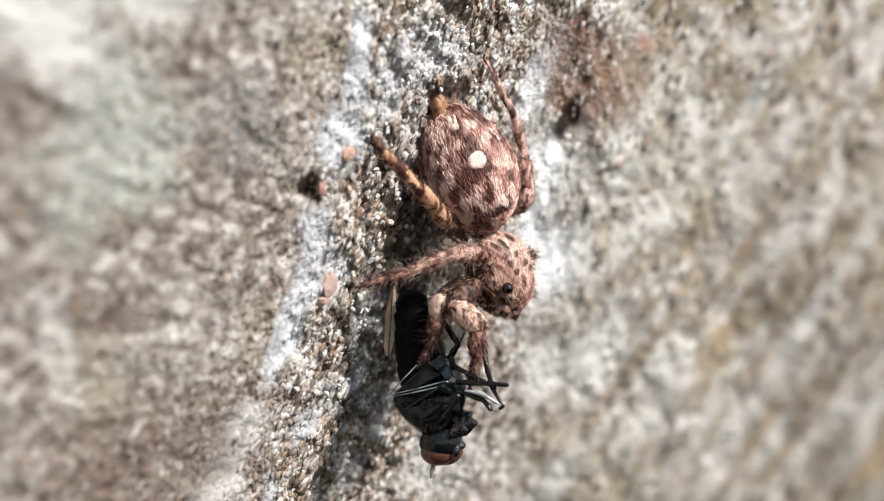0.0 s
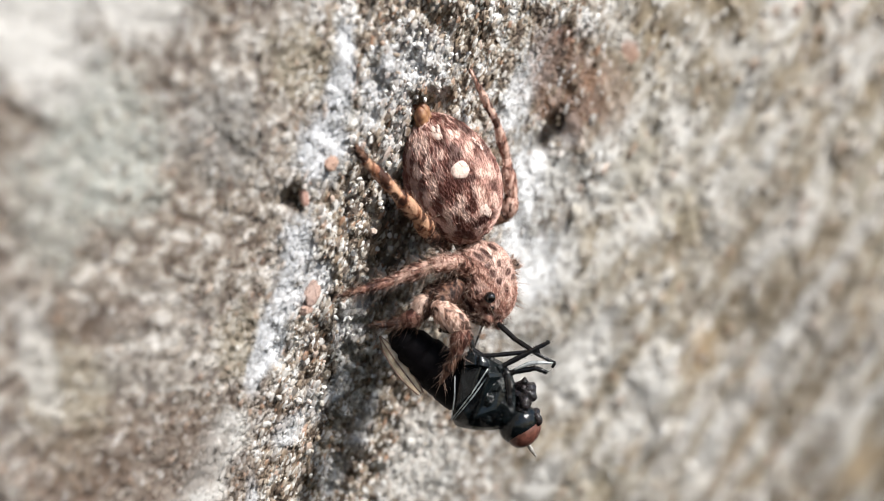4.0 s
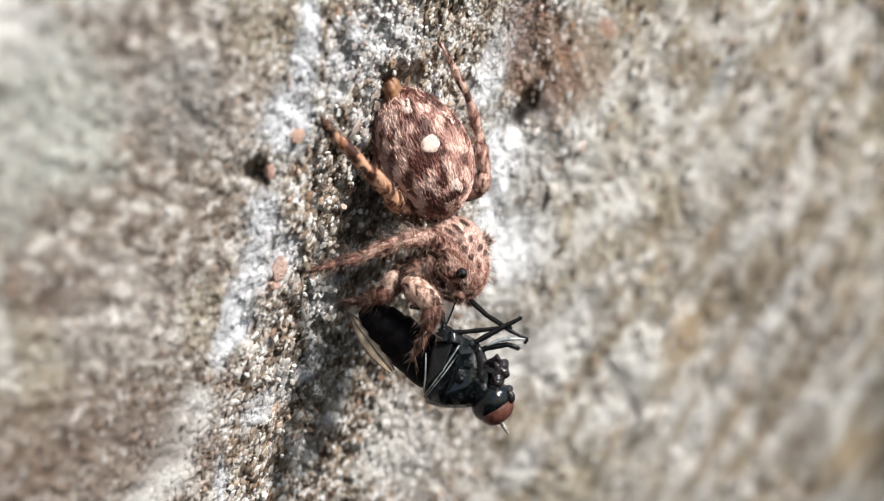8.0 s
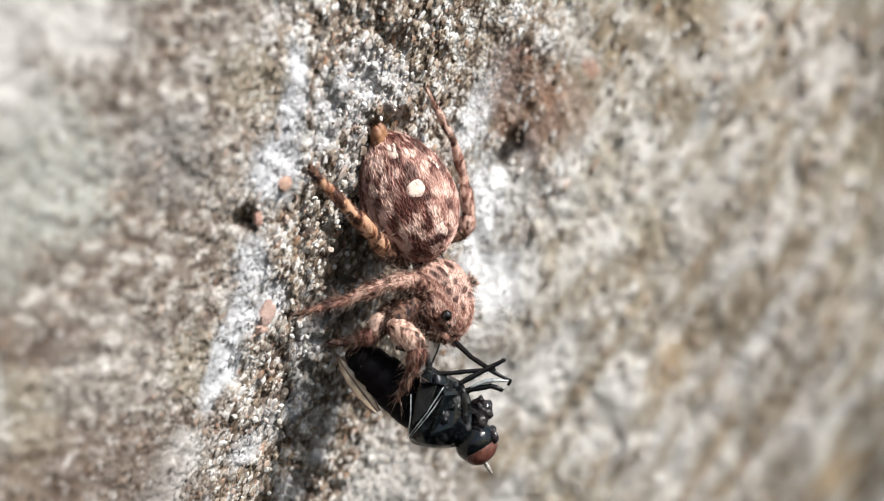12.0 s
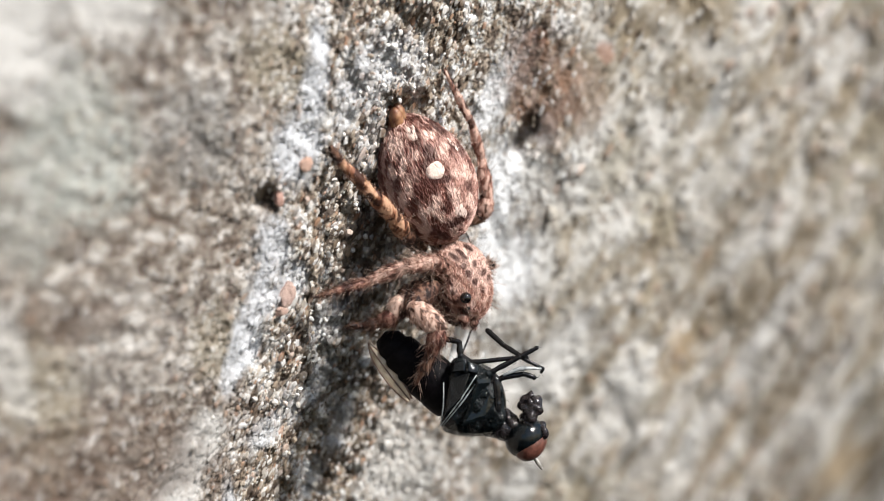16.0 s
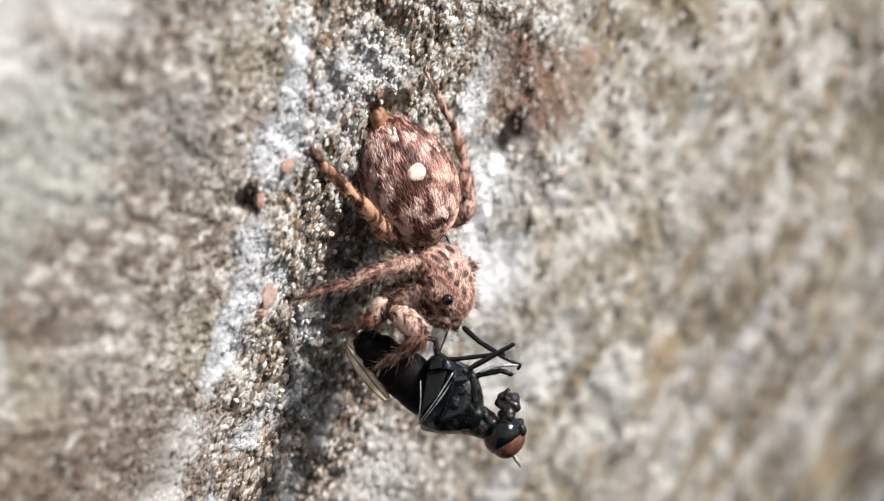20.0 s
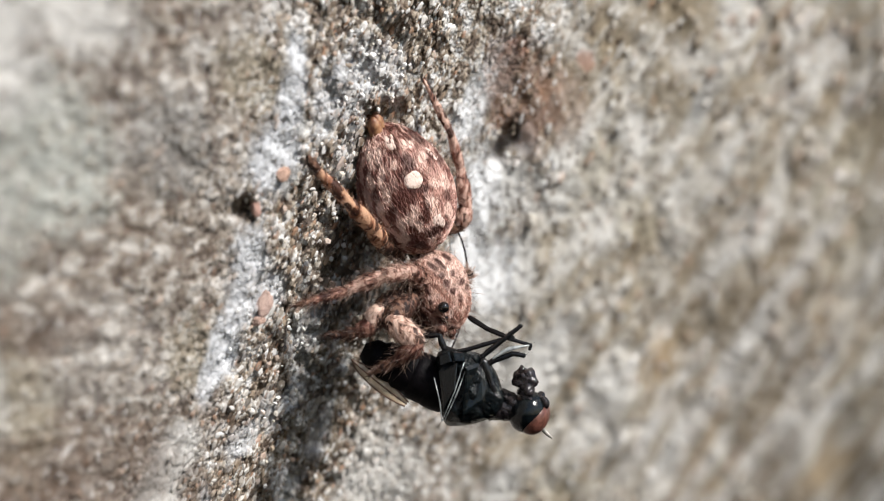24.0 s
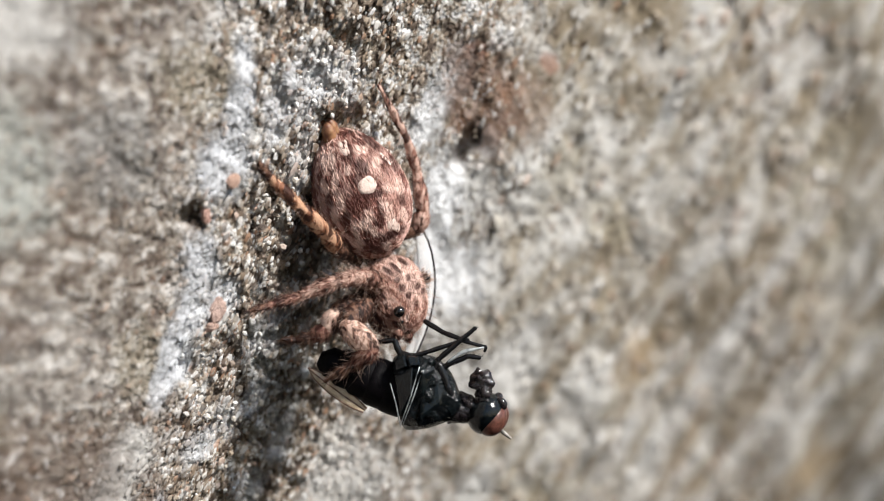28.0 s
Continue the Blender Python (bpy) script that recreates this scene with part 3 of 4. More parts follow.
def build_stone():
    xs = spaced((-2600, -60, 254), (-60, -20, 4), (-20, -12, 0.5), (-12, -6, 0.14), (-6, 5, 0.065), (5, 12, 0.14), (12, 45, 0.33), (45, 160, 5), (160, 2800, 240))
    zs = spaced((-2550, -150, 240), (-150, -50, 10), (-50, -16, 0.7), (-16, -12, 0.14), (-12, 6, 0.08), (6, 12, 0.16), (12, 24, 0.6), (24, 130, 8), (130, 2600, 240))
    gx, gz = np.meshgrid(xs, zs, indexing="ij")
    v = on_stone(gx.ravel(), gz.ravel())
    nx, nz = len(xs), len(zs)
    i = (np.arange(nx - 1)[:, None] * nz + np.arange(nz - 1)).ravel()
    f = np.stack([i, i + nz, i + nz + 1, i + 1], 1)
    ob = mesh("ground", v, f, STONE)
    return tagged(ob, "weathered grey and cream sandstone with pale lichen streaks", "rock", kind="structure")


def icosahedron():
    g = (1 + 5 ** 0.5) / 2
    v = np.array([p for a in (-1, 1) for b in (-g, g) for p in ((0, a, b), (a, b, 0), (b, 0, a))], float)
    near = np.linalg.norm(v[:, None] - v[None], axis=2) < 2.1
    f = []
    for i, j, k in itertools.combinations(range(12), 3):
        if near[i, j] and near[j, k] and near[i, k]:
            out = np.dot(np.cross(v[j] - v[i], v[k] - v[i]), v[i]) > 0
            f.append((i, j, k) if out else (i, k, j))
    return v / np.linalg.norm(v[0]), np.array(f)


ICO_V, ICO_F = icosahedron()


def crusted(x, z):
    """How far smooth lichen covers the grains of the stone."""
    cover = np.zeros(len(x))
    for amount, cx, cz, rx, rz, slant in LICHEN_NEAR + LICHEN_SLOPE + CHALK_NEAR[:5]:
        c, s = math.cos(radians(slant)), math.sin(radians(slant))
        far = np.hypot(((x - cx) * c - (z - cz) * s) / rx, ((x - cx) * s + (z - cz) * c) / rz)
        cover = np.maximum(cover, amount * np.clip(1.5 - far - 1.6 * fbm(x * 1.6, z * 1.6, 3, 33), 0, 1))
    return cover


def grain_field(name, count, xr, zr, size, seed, label, fade=1.0, crust=True):
    """Crystals set in the stone; with fade they thin out towards the second x."""
    rs = np.random.RandomState(seed)
    x, z = xr[0] + (xr[1] - xr[0]) * rs.rand(count) ** fade, rs.uniform(*zr, count)
    size = size * (1 + 0.05 * np.abs(x - xr[0])) if fade > 1 else size
    low = np.minimum(z + 2.5, 0)
    edge = -4.75 + 0.13 * (z + 2.5) - 0.03 * low * low
    keep = rs.rand(count) < (1 / (1 + np.exp((edge - x) / 0.3)) if crust else 1) * np.where(x > 1.4, 0.3, 1.0) * (1 - 0.8 * crusted(x, z))
    x, z = x[keep], z[keep]
    count = len(x)
    size = size[keep] if fade > 1 else size
    c = on_stone(x, z)
    v = np.repeat(ICO_V[None], count, 0) * rs.uniform(0.55, 1.12, (count, 12, 1)) * 0.9
    q = rs.normal(size=(count, 4))
    q /= np.linalg.norm(q, axis=1)[:, None]
    w, a, b, d = q.T
    rot = np.stack([1 - 2 * (b * b + d * d), 2 * (a * b - d * w), 2 * (a * d + b * w), 2 * (a * b + d * w), 1 - 2 * (a * a + d * d), 2 * (b * d - a * w),
                    2 * (a * d - b * w), 2 * (b * d + a * w), 1 - 2 * (a * a + b * b)], 1).reshape(-1, 3, 3)
    s = size * np.minimum(rs.lognormal(0, 0.42, count), 2.0)
    v = np.einsum("nij,nkj->nki", rot, v * s[:, None, None] * rs.uniform(0.55, 1.2, (count, 1, 3)))
    v -= NORMAL * (v @ NORMAL)[..., None] * rs.uniform(0.35, 0.75, (count, 1, 1))
    bed = np.array((0.50, -0.05, 0.865))
    v += bed * (v @ bed)[..., None] * rs.uniform(0.0, 0.7, (count, 1, 1))
    v += (c + NORMAL * (s * rs.uniform(-0.25, 0.40 if crust else 0.15, count))[:, None])[:, None]
    f = (ICO_F[None] + 12 * np.arange(count)[:, None, None]).reshape(-1, 3)
    ob = mesh(name, v.reshape(-1, 3), f, GRAIN, smooth=False)
    return tagged(ob, label, "sand grains", kind="stuff")


def crystal_material():
    """Single crystals: cream, clear white, rusty and dark by chance."""
    n = Nodes("crystal")
    r = n.t.nodes.new("ShaderNodeObjectInfo").outputs["Random"]
    col = n.ramp(r, [(0.0, (0.16, 0.12, 0.10)), (0.16, (0.36, 0.29, 0.22)), (0.32, (0.60, 0.55, 0.48)), (0.50, (0.74, 0.72, 0.70)), (0.88, (0.84, 0.83, 0.82)), (1.0, (0.52, 0.36, 0.27))])
    n.bump(n.noise(16, 3), 0.3, 0.03)
    return n.set(Base_Color=col, Roughness=0.4, Specular_IOR_Level=0.5)


def lump(rs, stretch=(1, 1, 1), cuts=2, rough=0.05):
    """A worn, many-sided lump about 1 across."""
    bm = bmesh.new()
    bmesh.ops.create_icosphere(bm, subdivisions=cuts, radius=0.5)
    ways = [Vector(rs.normal(size=3)).normalized() for _ in range(9)]
    for v in bm.verts:
        for w in ways:
            over = v.co.dot(w) - 0.36
            if over > 0:
                v.co -= w * over
        v.co = Vector([a * b for a, b in zip(v.co, stretch)]) * (1 + rs.uniform(-rough, rough))
    me = bpy.data.meshes.new("lump")
    bm.to_mesh(me)
    bm.free()
    return me


def build_crystals(ground):
    """The crystals nearest to the animals, each a piece of the stone."""
    rs = np.random.RandomState(91)
    kinds = []
    for _ in range(12):
        me = lump(rs, rs.uniform(0.6, 1.25, 3), 1)
        me.materials.append(CRYSTAL)
        kinds.append(me)
    for k in range(290):
        z = rs.uniform(-11.5, 4.2)
        x = rs.normal(-2.5, 0.75) + 0.2 * (z + 3)
        size = 0.11 + 0.15 * rs.rand() ** 2
        p = on_stone(x, z, 0.06 + 0.35 * size)
        ob = new("crystal", kinds[k % 12])
        ob.parent = ground
        ob.matrix_basis = Matrix.LocRotScale(Vector(p) * MM, Euler(rs.uniform(0, 6.28, 3)), Vector((1, 1, 1)) * size * MM)


def build_chips():
    """Loose flakes and pebbles on the stone."""
    rs = np.random.RandomState(17)
    chips = [(-4.43, -3.80, (0.56, 0.30, 0.86), 14, ((0.66, 0.41, 0.33), (0.88, 0.68, 0.60)), "flat pink stone flake lying on pale lichen"),
             (-4.58, -4.26, (0.48, 0.26, 0.34), -24, ((0.62, 0.37, 0.28), (0.86, 0.64, 0.55)), "small rounded pink stone flake beside a larger one"),
             (-3.70, -0.02, (0.42, 0.2, 0.50), 20, ((0.74, 0.44, 0.32), (0.88, 0.62, 0.50)), "small rusty orange stone chip on pale lichen"),
             (-4.34, -1.04, (0.34, 0.18, 0.54), -14, ((0.62, 0.34, 0.26), (0.82, 0.54, 0.46)), "narrow reddish stone chip beside a dark pit"),
             (4.55, -1.0, (0.95, 0.7, 0.6), 60, ((0.66, 0.60, 0.52), (0.80, 0.75, 0.68)), "smooth cream pebble set in the stone"),
             (-3.52, -4.33, (0.24, 0.16, 0.34), -20, ((0.66, 0.64, 0.62), (0.82, 0.81, 0.80)), "bright white quartz chip on the stone")]
    for x, z, size, lean, (a, b), label in chips:
        me = lump(rs, size, 3, 0.10)
        me.materials.append(plain("chip_stone", tuple(0.9 * k for k in a), b, 5, 0.7, 0.3, 0.9))
        ob = new("stone_chip", me)
        face = Vector((0.5, -0.82, -0.2)).to_track_quat("-Y", "Z").to_matrix().to_4x4()
        ob.matrix_basis = Matrix.Translation(Vector(on_stone(x, z, 0.14)) * MM) @ face @ pose(0, 0, 0, 0, lean, 0) @ Matrix.Scale(MM, 4)
        tagged(ob, label, "stone chip", "loose chips on the stone")


# ---- soft shapes ----
G = 0.0175


def at(u, v, d=0.0):
    """A place on the drawing grid of the animals: steps to the right and down from the abdomen's pale spot, d mm deep."""
    k = 1 + d / 44.9
    return np.array(((21 + (u - 21) * k) * G, d, -(190 + (v - 190) * k) * G))


def frame_of(t):
    t = t / np.linalg.norm(t)
    a = np.cross(t, (0.31, 0.9, 0.2))
    a /= np.linalg.norm(a)
    return t, a, np.cross(t, a)


def smooth_line(points, radii, per=5):
    """A soft line through the points, with radii."""
    p, r = np.asarray(points, float), np.asarray(radii, float)
    if len(p) < 3:
        s = np.linspace(0, 1, per + 1)[:, None]
        return p[0] + (p[1] - p[0]) * s, r[0] + (r[1] - r[0]) * s[:, 0]
    ext = np.vstack([2 * p[0] - p[1], p, 2 * p[-1] - p[-2]])
    er = np.concatenate([[r[0]], r, [r[-1]]])
    out, rad = [], []
    for i in range(1, len(ext) - 2):
        for s in np.linspace(0, 1, per, endpoint=False):
            a, b, c, d = ext[i - 1:i + 3]
            out.append(0.5 * (2 * b + (c - a) * s + (2 * a - 5 * b + 4 * c - d) * s * s + (3 * b - a - 3 * c + d) * s ** 3))
            rad.append(er[i] * (1 - s) + er[i + 1] * s)
    return np.array(out + [p[-1]]), np.array(rad + [r[-1]])


def tube(points, radii, sides=10, per=5, rough=0.0, seed=0):
    """Vertices and faces of a rounded limb along a soft line."""
    c, r = smooth_line(points, radii, per)
    rs = np.random.RandomState(seed)
    tang = np.gradient(c, axis=0)
    # rounded ends
    c = np.vstack([c[0] - tang[0] / np.linalg.norm(tang[0]) * r[0] * 0.6, c, c[-1] + tang[-1] / np.linalg.norm(tang[-1]) * r[-1] * 0.6])
    r = np.concatenate([[r[0] * 0.45], r, [r[-1] * 0.45]])
    tang = np.vstack([tang[0], tang, tang[-1]])
    _, a, b = frame_of(tang[0])
    v = []
    for p, t, q in zip(c, tang, r):
        t = t / np.linalg.norm(t)
        a = a - t * (a @ t)
        a /= np.linalg.norm(a)
        b = np.cross(t, a)
        w = np.linspace(0, 2 * np.pi, sides, endpoint=False)
        k = q * (1 + rough * rs.uniform(-1, 1, sides))
        v.append(p + np.outer(np.cos(w) * k, a) + np.outer(np.sin(w) * k, b))
    v = np.concatenate(v)
    n = len(c)
    f = [[i * sides + j, i * sides + (j + 1) % sides, (i + 1) * sides + (j + 1) % sides, (i + 1) * sides + j] for i in range(n - 1) for j in range(sides)]
    f += [list(range(sides))[::-1], list(range((n - 1) * sides, n * sides))]
    return v, f


def blob(centre, axes, radii, shape=None, nu=28, nv=20):
    """A rounded body: axes are three unit rows (the last is the length), shape(v, t) edits unit points, t runs along the length."""
    vs, fs = [], []
    for i in range(nv + 1):
        th = np.pi * i / nv
        for j in range(nu):
            ph = 2 * np.pi * j / nu
            vs.append((np.sin(th) * np.cos(ph), np.sin(th) * np.sin(ph), np.cos(th)))
    v = np.array(vs)
    if shape:
        v = shape(v)
    v = np.asarray(centre) + (v * np.asarray(radii)) @ np.asarray(axes)
    for i in range(nv):
        for j in range(nu):
            fs.append([i * nu + j, (i + 1) * nu + j, (i + 1) * nu + (j + 1) % nu, i * nu + (j + 1) % nu])
    return v, fs


def axes_of(length, up):
    w = np.asarray(length, float)
    w /= np.linalg.norm(w)
    u = np.asarray(up, float)
    u -= w * (u @ w)
    u /= np.linalg.norm(u)
    return np.stack([np.cross(u, w), u, w])


def surface_points(v, f, count, rs):
    """Random places on a skin, with normals."""
    q = np.array([a[:4] for a in f if len(a) == 4])
    a, b, c, d = v[q[:, 0]], v[q[:, 1]], v[q[:, 2]], v[q[:, 3]]
    nn = np.cross(c - a, d - b)
    area = np.linalg.norm(nn, axis=1)
    k = rs.choice(len(q), count, p=area / area.sum())
    s, t = rs.rand(2, count, 1)
    p = a[k] * (1 - s) * (1 - t) + b[k] * s * (1 - t) + c[k] * s * t + d[k] * (1 - s) * t
    return p, nn[k] / (area[k][:, None] + 1e-12)


def skin_at(skin, hub, u, v):
    """The front of a skin at a place of the drawing grid, and the way out of it."""
    p = skin[0]
    k = 1 + p[:, 1] / 44.9
    pu, pv = 21 + (p[:, 0] / G - 21) / k, 190 + (-p[:, 2] / G - 190) / k
    far = (pu - u) ** 2 + (pv - v) ** 2 + np.where(p[:, 1] > hub[1] + 0.4, 1e6, 0)
    near = np.argsort(far)[:4]
    w = 1 / (far[near] + 0.5)
    d = (p[near, 1] * w).sum() / w.sum()
    spot = at(u, v, d)
    out = spot - hub
    return spot, out / np.linalg.norm(out)


def hairs(name, skin, count, length, width, flow, lift, material, parent, seed, jitter=0.35, label=""):
    """Short hairs on a skin, lying along flow and lifted off it."""
    rs = np.random.RandomState(seed)
    p, n = surface_points(*skin, count, rs)
    mid = skin[0].mean(0)
    n *= np.sign(((p - mid) * n).sum(1).mean())
    t = np.asarray(flow, float) + rs.normal(0, jitter, (count, 3))
    t -= n * (t * n).sum(1)[:, None]
    t /= np.linalg.norm(t, axis=1)[:, None] + 1e-9
    side = np.cross(n, t)
    ln = length * rs.uniform(0.5, 1.25, count)[:, None]
    wd = width * rs.uniform(0.6, 1.2, count)[:, None]
    li = lift * rs.uniform(0.5, 1.5, count)[:, None]
    base = p - n * width * 0.3
    mids = p + t * ln * 0.5 + n * ln * li * 0.5
    tip = p + t * ln * 0.98 + n * ln * li * 0.85
    v = np.stack([base - side * wd * 0.5, base + side * wd * 0.5, base + n * wd * 0.6, mids - side * wd * 0.42, mids + side * wd * 0.42, mids + n * wd * 0.5, tip], 1)
    tri = np.array([(0, 1, 4, 3), (1, 2, 5, 4), (2, 0, 3, 5), (3, 4, 6, 6), (4, 5, 6, 6), (5, 3, 6, 6)])
    base_i = 7 * np.arange(count)[:, None]
    f = [list(r) for r in (tri[None, :3] + base_i[:, None]).reshape(-1, 4)]
    f += [list(r) for r in (tri[None, 3:, :3] + base_i[:, None]).reshape(-1, 3)]
    return mesh(name, v.reshape(-1, 3), f, material, parent, label, smooth=True)


# ---- the spider ----
def limb(parent, joints, radii, mats, seed, pivot=None, names=("femur", "patella", "tibia", "metatarsus", "tarsus"), root="leg", fur=1.0, hair_len=0.22, pale=PALE_HAIR):
    """A leg of swollen segments from hip to claw; the first segment carries the others."""
    hip = None
    for k in range(len(joints) - 1):
        a, b = np.asarray(joints[k]), np.asarray(joints[k + 1])
        ra, rb = radii[k]
        m = (a + b) / 2
        pts = [a, a * 0.75 + b * 0.25, m, a * 0.2 + b * 0.8, b]
        rr = [ra * 0.8, ra, max(ra, rb) * 1.05, rb, rb * 0.82]
        skin = tube(pts, rr, 12, 3, 0.05, seed + k)
        mat = mats[k] if isinstance(mats, (list, tuple)) else mats
        if hip is None:
            hip = mesh(root, *skin, mat, parent, "banded brown hairy spider leg", origin=pivot if pivot is not None else a)
            own = hip
        else:
            own = mesh(names[k], *skin, mat, hip)
        d = (b - a) / np.linalg.norm(b - a)
        area = np.linalg.norm(b - a) * (ra + rb)
        hairs("scale_coat", skin, int(260 * area * fur) + 20, hair_len * 0.75, 0.022, d, 0.30, mat, hip, seed * 7 + k, 0.4)
        hairs("long_hair", skin, int(85 * area * fur) + 6, hair_len * 1.5, 0.011, d, 0.8, pale, hip, seed * 9 + k, 0.5)
    return hip


def build_spider():
    sp = thing("jumping_spider", at(10, 60, 3.3), "reddish brown mottled jumping spider on stone, holding a fly", "spider")
    # abdomen: an egg that widens towards the waist, with the back turned to the light
    ax = axes_of(at(28, 118, 0) - at(-62, -112, 0) + np.array((0, 0.5, 0)), (0.62, -0.75, 0.0))

    def egg(v):
        t = v[:, 2]
        k = 1 + 0.10 * t - 0.10 * t * t
        return np.stack([v[:, 0] * k, v[:, 1] * k * np.where(v[:, 1] < 0, 0.9, 1.0), t], 1)

    middle = at(-16, 18, 1.42)
    belly = blob(middle, ax, (1.58, 1.42, 2.14), egg, 64, 48)
    ab = mesh("abdomen", *belly, ABDOMEN, sp, "egg-shaped abdomen with pale spots on mottled red brown", origin=at(30, 120, 1.6))
    hairs("scale_coat", belly, 7500, 0.25, 0.046, -ax[2], 0.13, ABDOMEN, ab, 3, 0.22)
    hairs("long_hair", belly, 420, 0.36, 0.014, -ax[2], 0.75, PALE_HAIR, ab, 4, 0.4)

    def patch(name, u, v, ru, rv, turn, mat, lift=0.03, label="", lump=0.12, seed=1):
        """A scale patch that lies on the skin, of an uneven outline."""
        body, hub, own = belly, middle, ab
        rs = np.random.RandomState(seed)
        w = np.linspace(0, 2 * np.pi, 26, endpoint=False)
        rim = 1 + lump * np.sin(2 * w + rs.rand() * 6) + lump * 0.7 * np.sin(3 * w + rs.rand() * 6) + lump * 0.4 * np.sin(5 * w + rs.rand() * 6)
        c, s = math.cos(radians(turn)), math.sin(radians(turn))
        rings = []
        for q, up in ((0.0, 1.0), (0.55, 1.0), (0.9, 0.85), (1.0, -0.6)):
            x, y = q * rim * np.cos(w) * ru, q * rim * np.sin(w) * rv
            for k in range(26):
                spot, nn = skin_at(body, hub, u + x[k] * c - y[k] * s, v + x[k] * s + y[k] * c)
                rings.append(spot + nn * (lift * up + 0.02))
        f = [[r * 26 + k, r * 26 + (k + 1) % 26, (r + 1) * 26 + (k + 1) % 26, (r + 1) * 26 + k] for r in range(3) for k in range(26)]
        return mesh(name, np.array(rings), f, mat, own, label)

    patch("pale_spot", 0, 2, 16, 17, 10, SPOT, 0.025, "large round cream spot", 0.06, 2)
    patch("pale_spot", -42, -66, 9, 17, -30, SPOT, 0.015, "small cream spot", 0.15, 3)
    patch("pale_spot", 32, -50, 9, 16, -25, SPOT, 0.015, "small cream spot", 0.15, 4)
    patch("pale_spot", 45, 74, 9, 14, -15, SPOT, 0.015, "small cream spot", 0.2, 5)
    # spinnerets at the tail
    for k, (u, v, d) in enumerate([(-79, -108, 0.85), (-68, -112, 0.65), (-72, -104, 0.55)]):
        mesh("spinneret", *tube([at(u + 6, v + 26, d + 0.3), at(u + 2, v + 8, d + 0.1), at(u, v, d)], [0.24, 0.22, 0.13], 12, 4), SPINNERET, ab, "amber spinneret", origin=at(u + 6, v + 26, d + 0.3))
    # waist and carapace
    mesh("waist", *tube([at(12, 110, 1.9), at(16, 138, 2.1), at(24, 160, 2.1)], [0.55, 0.42, 0.6], 12, 4), DARK_SHADE_LEG, sp, origin=at(14, 130, 2.0))
    cax = axes_of(at(58, 262, 0) - at(30, 150, 0) + np.array((0, 0.1, 0)), (0.66, -0.72, 0.0))

    def shell(v):
        t = v[:, 2]
        k = np.sign(t) * np.abs(t) ** 0.9
        wide = (np.abs(v[:, :2]) ** 0.86) * np.sign(v[:, :2])
        wide[:, 1] *= np.where(v[:, 1] > 0, 1.0, 0.8)
        return np.stack([wide[:, 0] * (1 - 0.10 * t), wide[:, 1] * (1 + 0.02 * t), k], 1)

    head = blob(at(40, 203, 1.95), cax, (1.05, 1.05, 1.33), shell, 36, 28)
    # the crown is pale; the dark red cheek below it also has its shaded side painted in
    line_a, line_b = at(-2, 176, 0.9), at(66, 262, 0.9)
    cut = [(head[0][q].mean(0) - line_a) for q in head[1]]
    wave = np.random.RandomState(3).uniform(-0.12, 0.12, len(cut))
    low = [(c[0] * (line_b - line_a)[2] - c[2] * (line_b - line_a)[0] + w) > 0 for c, w in zip(cut, wave)]
    upper, lower = [q for q, k in zip(head[1], low) if not k], [q for q, k in zip(head[1], low) if k]
    ca = mesh("carapace", head[0], upper, CARAPACE, sp, "domed head shield with speckled tan hair", origin=at(30, 160, 2.1))
    mesh("cheek", head[0], lower, CHEEK, ca, "hairy cheek, dark red with its shade painted in")
    hairs("scale_coat", (head[0], upper), 2900, 0.19, 0.036, -cax[2], 0.18, CARAPACE, ca, 13, 0.3)
    hairs("scale_coat", (head[0], lower), 1900, 0.22, 0.034, -cax[2], 0.22, CHEEK, ca, 15, 0.3)
    hairs("long_hair", head, 520, 0.36, 0.015, cax[2] * 0.7, 0.95, PALE_HAIR, ca, 14, 0.6)
    for u, v, d, r in [(54, 227, 0.82, 0.18), (59, 246, 1.02, 0.06), (98, 171, 2.12, 0.16)]:
        p = at(u, v, d)
        mesh("eye", *blob(p, np.eye(3), (r, r, r), None, 18, 14), EYE, ca, "glossy black eye", origin=p)
    for u, v, d, r in [(54, 227, 0.98, 0.20), (96, 171, 2.12, 0.18)]:
        p = at(u, v, d + 0.06)
        mesh("eye_rim", *blob(p, axes_of((0.3, -1, 0.2), (0, 0, 1)), (r, r, 0.12), None, 18, 8), CARAPACE, ca, origin=p)
    tuft = blob(at(94, 172, 2.1), np.eye(3), (0.17, 0.17, 0.2), None, 12, 8)
    hairs("eye_tuft", tuft, 110, 0.32, 0.024, (0.9, -0.1, 0.35), 0.5, PALE_HAIR, ca, 19, 0.4)
    # jaws and face
    for u, v, d in [(50, 268, 1.35), (66, 272, 1.75)]:
        skin = tube([at(u - 8, v - 26, d + 0.3), at(u, v - 4, d), at(u + 1, v + 8, d + 0.1)], [0.32, 0.23, 0.11], 12, 4, 0.06)
        hairs("scale_coat", skin, 130, 0.16, 0.03, (0.1, -0.2, -1), 0.3, CHEEK, sp, 23 + int(u), 0.4)
        j = mesh("jaw", *skin, CHEEK, sp, "stout hairy jaw", origin=at(u - 8, v - 26, d + 0.3))
        hairs("long_hair", skin, 60, 0.3, 0.010, (0.1, -0.2, -1), 0.5, PALE_HAIR, j, 21 + int(u), 0.5)
